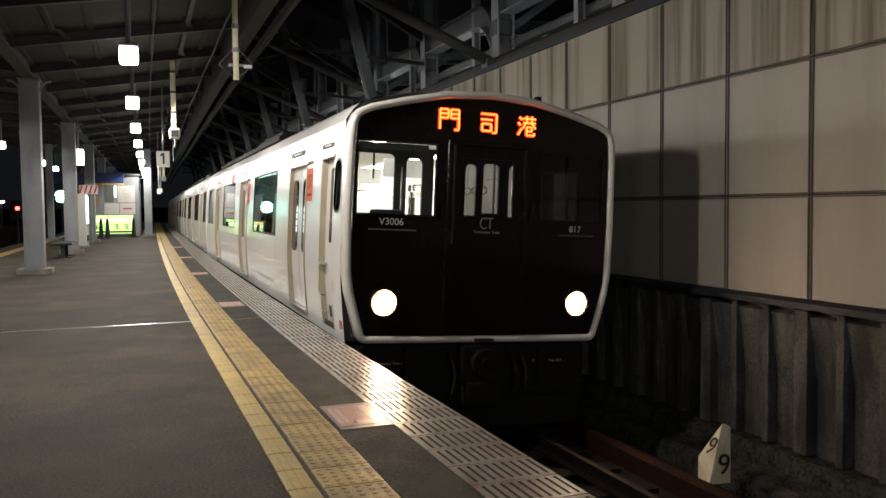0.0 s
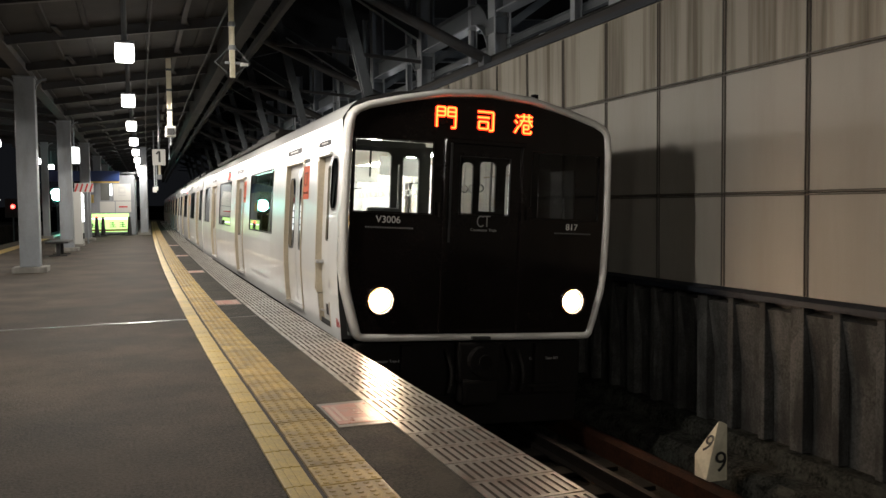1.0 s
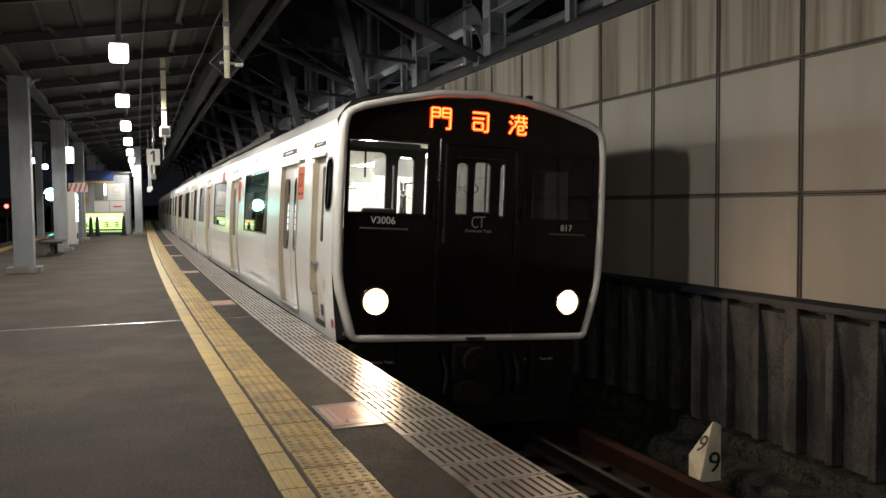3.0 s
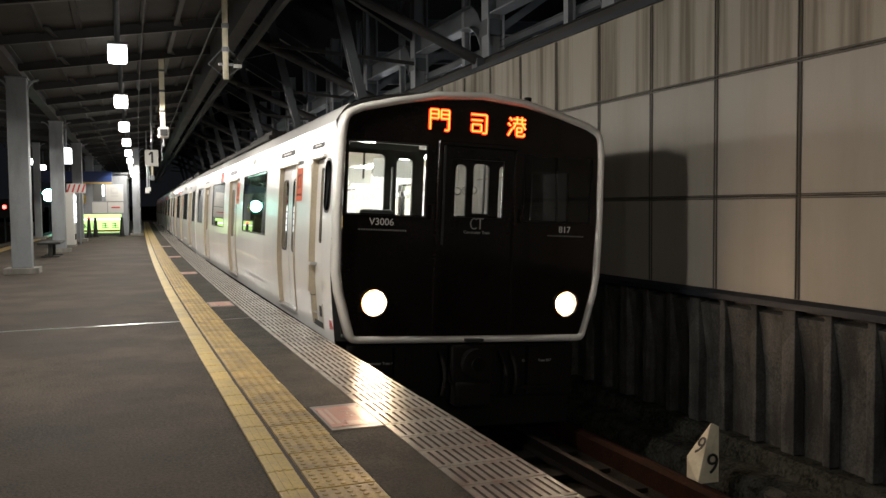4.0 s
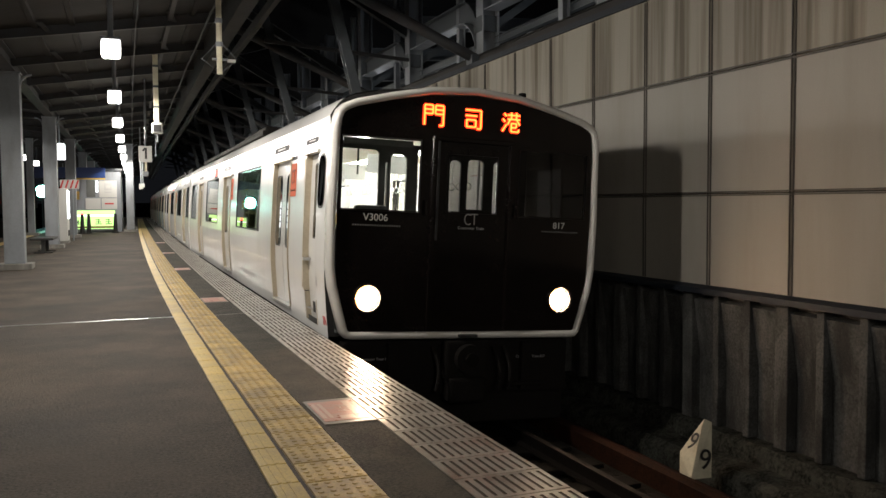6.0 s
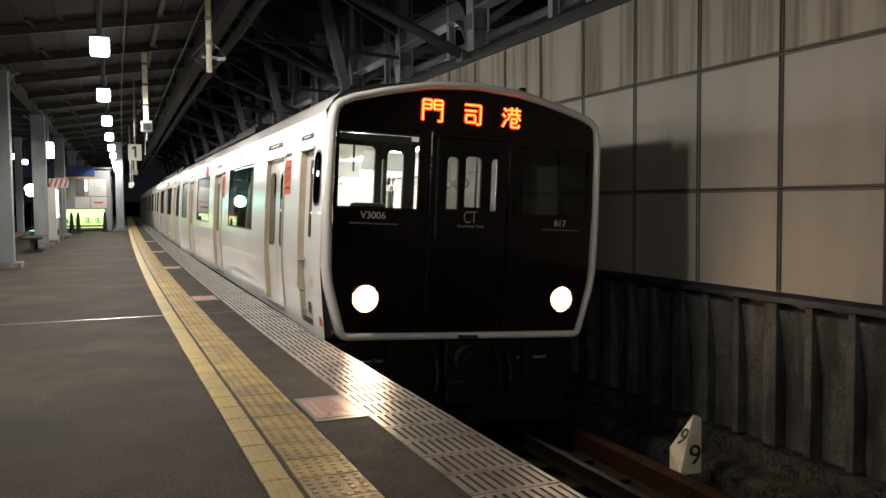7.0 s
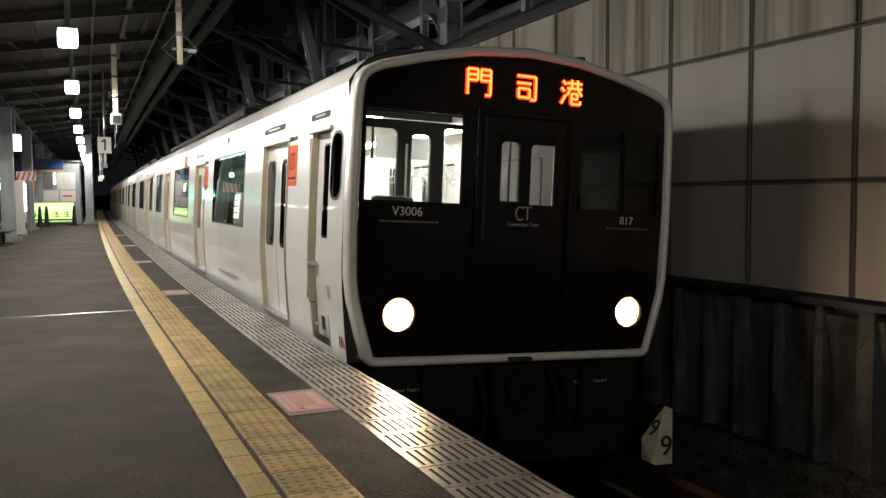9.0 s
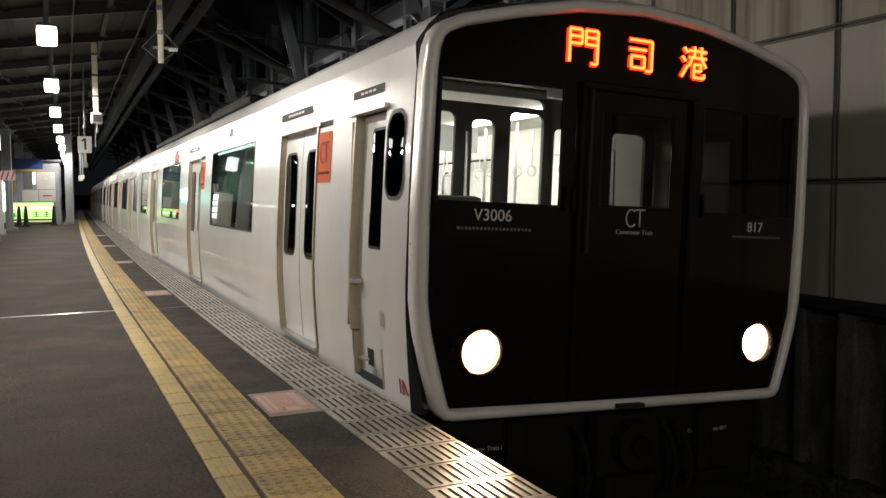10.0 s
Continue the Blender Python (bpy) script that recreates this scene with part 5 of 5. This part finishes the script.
def build_marker():
    """The two-faced stopping marker with nines."""
    bm = bmesh.new()
    low = [(-0.16, 0.06, 0.0), (-0.075, -0.10, 0.0), (0.135, 0.0, 0.0), (0.10, 0.16, 0.0)]
    top = [(-0.16, 0.06, 0.23), (0.055, -0.02, 0.585), (0.135, 0.0, 0.55), (0.10, 0.10, 0.55)]
    L, T = [bm.verts.new(p) for p in low], [bm.verts.new(p) for p in top]
    for i in range(4):
        bm.faces.new((L[i], L[(i + 1) % 4], T[(i + 1) % 4], T[i]))
    bm.faces.new(L)
    bm.faces.new(T)
    bmesh.ops.triangulate(bm, faces=bm.faces[:])
    p = thing("marker_post", "cream wedge-shaped marker post with black nines", "marker post", frame_at(2.9, 4.52, -1.42, -0.55))
    part("body", bm, CREAM, p)
    a, b, c = Vector(low[1]), Vector(low[2]), Vector(top[2])
    def on_face(o, x, up):
        xx = Vector(x).normalized()
        n = xx.cross(Vector(up)).normalized()
        return Matrix.Translation(Vector(o) + n * 0.022) @ Matrix((xx, n.cross(xx), n)).transposed().to_4x4()
    lettering("9", 0.285, INK, p, on_face((0.06, -0.052, 0.19), b - a, (0.25, 0.1, 1)), "numeral")
    a, c = Vector(low[0]), Vector(low[1])
    up = Vector(top[1]) - Vector(low[1])
    lettering("9", 0.255, INK, p, on_face((-0.035, -0.042, 0.35), c - a, (0.5, 0.5, 1)), "numeral")


def build_stickers():
    for s, off in ((1.305, 0.49), (8.0, 0.47), (14.0, 0.45), (20.2, 0.46), (27.0, 0.46)):
        st = thing("floor_sticker", "worn red boarding-position sticker on the dark strip", "floor sticker", frame_at(s, off), group="boarding stickers")
        part("rim", bbox((-0.158, -0.31, -0.003), (0.158, 0.31, 0.001)), STICKER_RIM, st)
        part("field", bbox((-0.142, -0.25, 0.001), (0.142, 0.25, 0.003)), RED_STICKER, st)
        lettering("7~9", 0.13, STICKER_INK, st, Matrix.Translation((0.03, 0.05, 0.0035)) @ Matrix.Rotation(radians(-90), 4, "Z"), depth=0.0004)
        for x, y, w, l in ((0.10, 0.05, 0.03, 0.19), (-0.075, 0.02, 0.018, 0.2), (-0.115, 0.02, 0.018, 0.2), (0.02, -0.17, 0.05, 0.05)):
            part("ink_bar", bbox((x - w, y - l, 0.003), (x + w - 0.012, y + l - 0.02, 0.0036)), STICKER_INK, st)


def build_cables():
    for o, z, r in ((1.75, 4.62, 0.018), (2.05, 4.95, 0.014), (-0.35, 4.50, 0.014), (0.85, 4.60, 0.02)):
        bm = bmesh.new()
        pts = [along(s, o, z - 0.06 * math.sin(math.pi * ((s % 5.9) / 5.9))) for s in np.arange(-4, 80, 1.18)]
        for a, b in zip(pts, pts[1:]):
            rod(bm, a, b, r, 6)
        setting("cable", bm, RUBBER, "dark cable strung along the platform roof")


build_cables()
build_pillars()
build_bench()
build_cabinet()
build_kiosk()
build_hanging()
build_signals()
build_marker()
build_stickers()


# ---- paving pieces ----
def tactile_mesh():
    bm = bbox((0.003, 0.005, -0.02), (0.297, TILE - 0.005, 0.007), 0.002)
    for i in range(5):
        for j in range(5):
            x, y = 0.034 + 0.058 * i, 0.034 + 0.0585 * j
            lo = [bm.verts.new((x + 0.0165 * math.cos(a), y + 0.0165 * math.sin(a), 0.0068)) for a in [math.pi / 4 * k for k in range(8)]]
            hi = [bm.verts.new((x + 0.012 * math.cos(a), y + 0.012 * math.sin(a), 0.0108)) for a in [math.pi / 4 * k for k in range(8)]]
            for k in range(8):
                bm.faces.new((lo[k], lo[(k + 1) % 8], hi[(k + 1) % 8], hi[k]))
            bm.faces.new(hi)
    return mesh_of(bm, "tactile_tile", YELLOW)


def line_mesh():
    bm = bbox((-0.157, 0.005, -0.02), (-0.024, TILE - 0.005, 0.007), 0.003)
    for x in (-0.112, -0.072):
        box(bm, (x - 0.008, 0.006, 0.006), (x + 0.008, TILE - 0.006, 0.0095))
    return mesh_of(bm, "line_tile", YELLOW_LINE)


def slab_mesh():
    """An edge slab with nine sunk slots."""
    x0, x1, y0, y1 = 0.655, EDGE, 0.006, TILE - 0.006
    xs = [x0]
    n, w = 9, 0.0175
    gap = (x1 - x0 - 0.03) / n
    for i in range(n):
        c = x0 + 0.022 + gap * (i + 0.5)
        xs += [c - w / 2, c + w / 2]
    xs.append(x1)
    ys = [y0, y0 + 0.026, y1 - 0.026, y1]
    bm = bmesh.new()
    v = {}
    at = lambda x, y, z: v.setdefault((round(x, 5), round(y, 5), z), bm.verts.new((x, y, z)) if (round(x, 5), round(y, 5), z) not in v else None)
    def quad(pts, mi=0):
        f = bm.faces.new([at(*p) for p in pts])
        f.material_index = mi
    for i in range(len(xs) - 1):
        for j in range(3):
            a, b, c, d = xs[i], xs[i + 1], ys[j], ys[j + 1]
            if i % 2 == 1 and j == 1:
                q = -0.007
                quad(((a, c, q), (b, c, q), (b, d, q), (a, d, q)), 1)
                for p, r in (((a, c), (b, c)), ((b, c), (b, d)), ((b, d), (a, d)), ((a, d), (a, c))):
                    quad(((*p, 0.0), (*r, 0.0), (*r, q), (*p, q)), 1)
            else:
                quad(((a, c, 0.0), (b, c, 0.0), (b, d, 0.0), (a, d, 0.0)))
    for p, r in (((x0, y0), (x1, y0)), ((x1, y0), (x1, y1)), ((x1, y1), (x0, y1)), ((x0, y1), (x0, y0))):
        bm.faces.new([bm.verts.new(t) for t in ((*p, 0.0), (*r, 0.0), (*r, -0.06), (*p, -0.06))])
    return mesh_of(bm, "edge_slab", [SLAB, GROOVE])


def build_paving():
    base = {}
    for key, label in (("tactile_paving", "worn yellow tactile paving with raised dots"), ("yellow_line", "yellow tiled safety line"), ("platform_edge", "pale slotted concrete edge slabs")):
        base[key] = tagged(new(key), label, "paving", kind="structure")
    for key, name, me, first, shift in (("tactile_paving", "tactile_tile", tactile_mesh(), -18, 0.0), ("yellow_line", "line_tile", line_mesh(), -18, 0.03), ("platform_edge", "edge_slab", slab_mesh(), -18, 0.10)):
        for i in range(first, 280):
            o = new(name, me)
            o.parent = base[key]
            jig = Matrix.Translation((random.uniform(-0.002, 0.002), 0, random.uniform(-0.0008, 0.0008)))
            o.matrix_basis = frame_at(i * TILE + shift) @ jig


build_paving()


def motions():
    """The train stands, then pulls out along the line."""
    for i, c in enumerate(cars):
        walk(c, [(t, car_pose(NOSE - d + i * (CAR + GAP), 0.018 * d)) for t, d in DEPART])


motions()
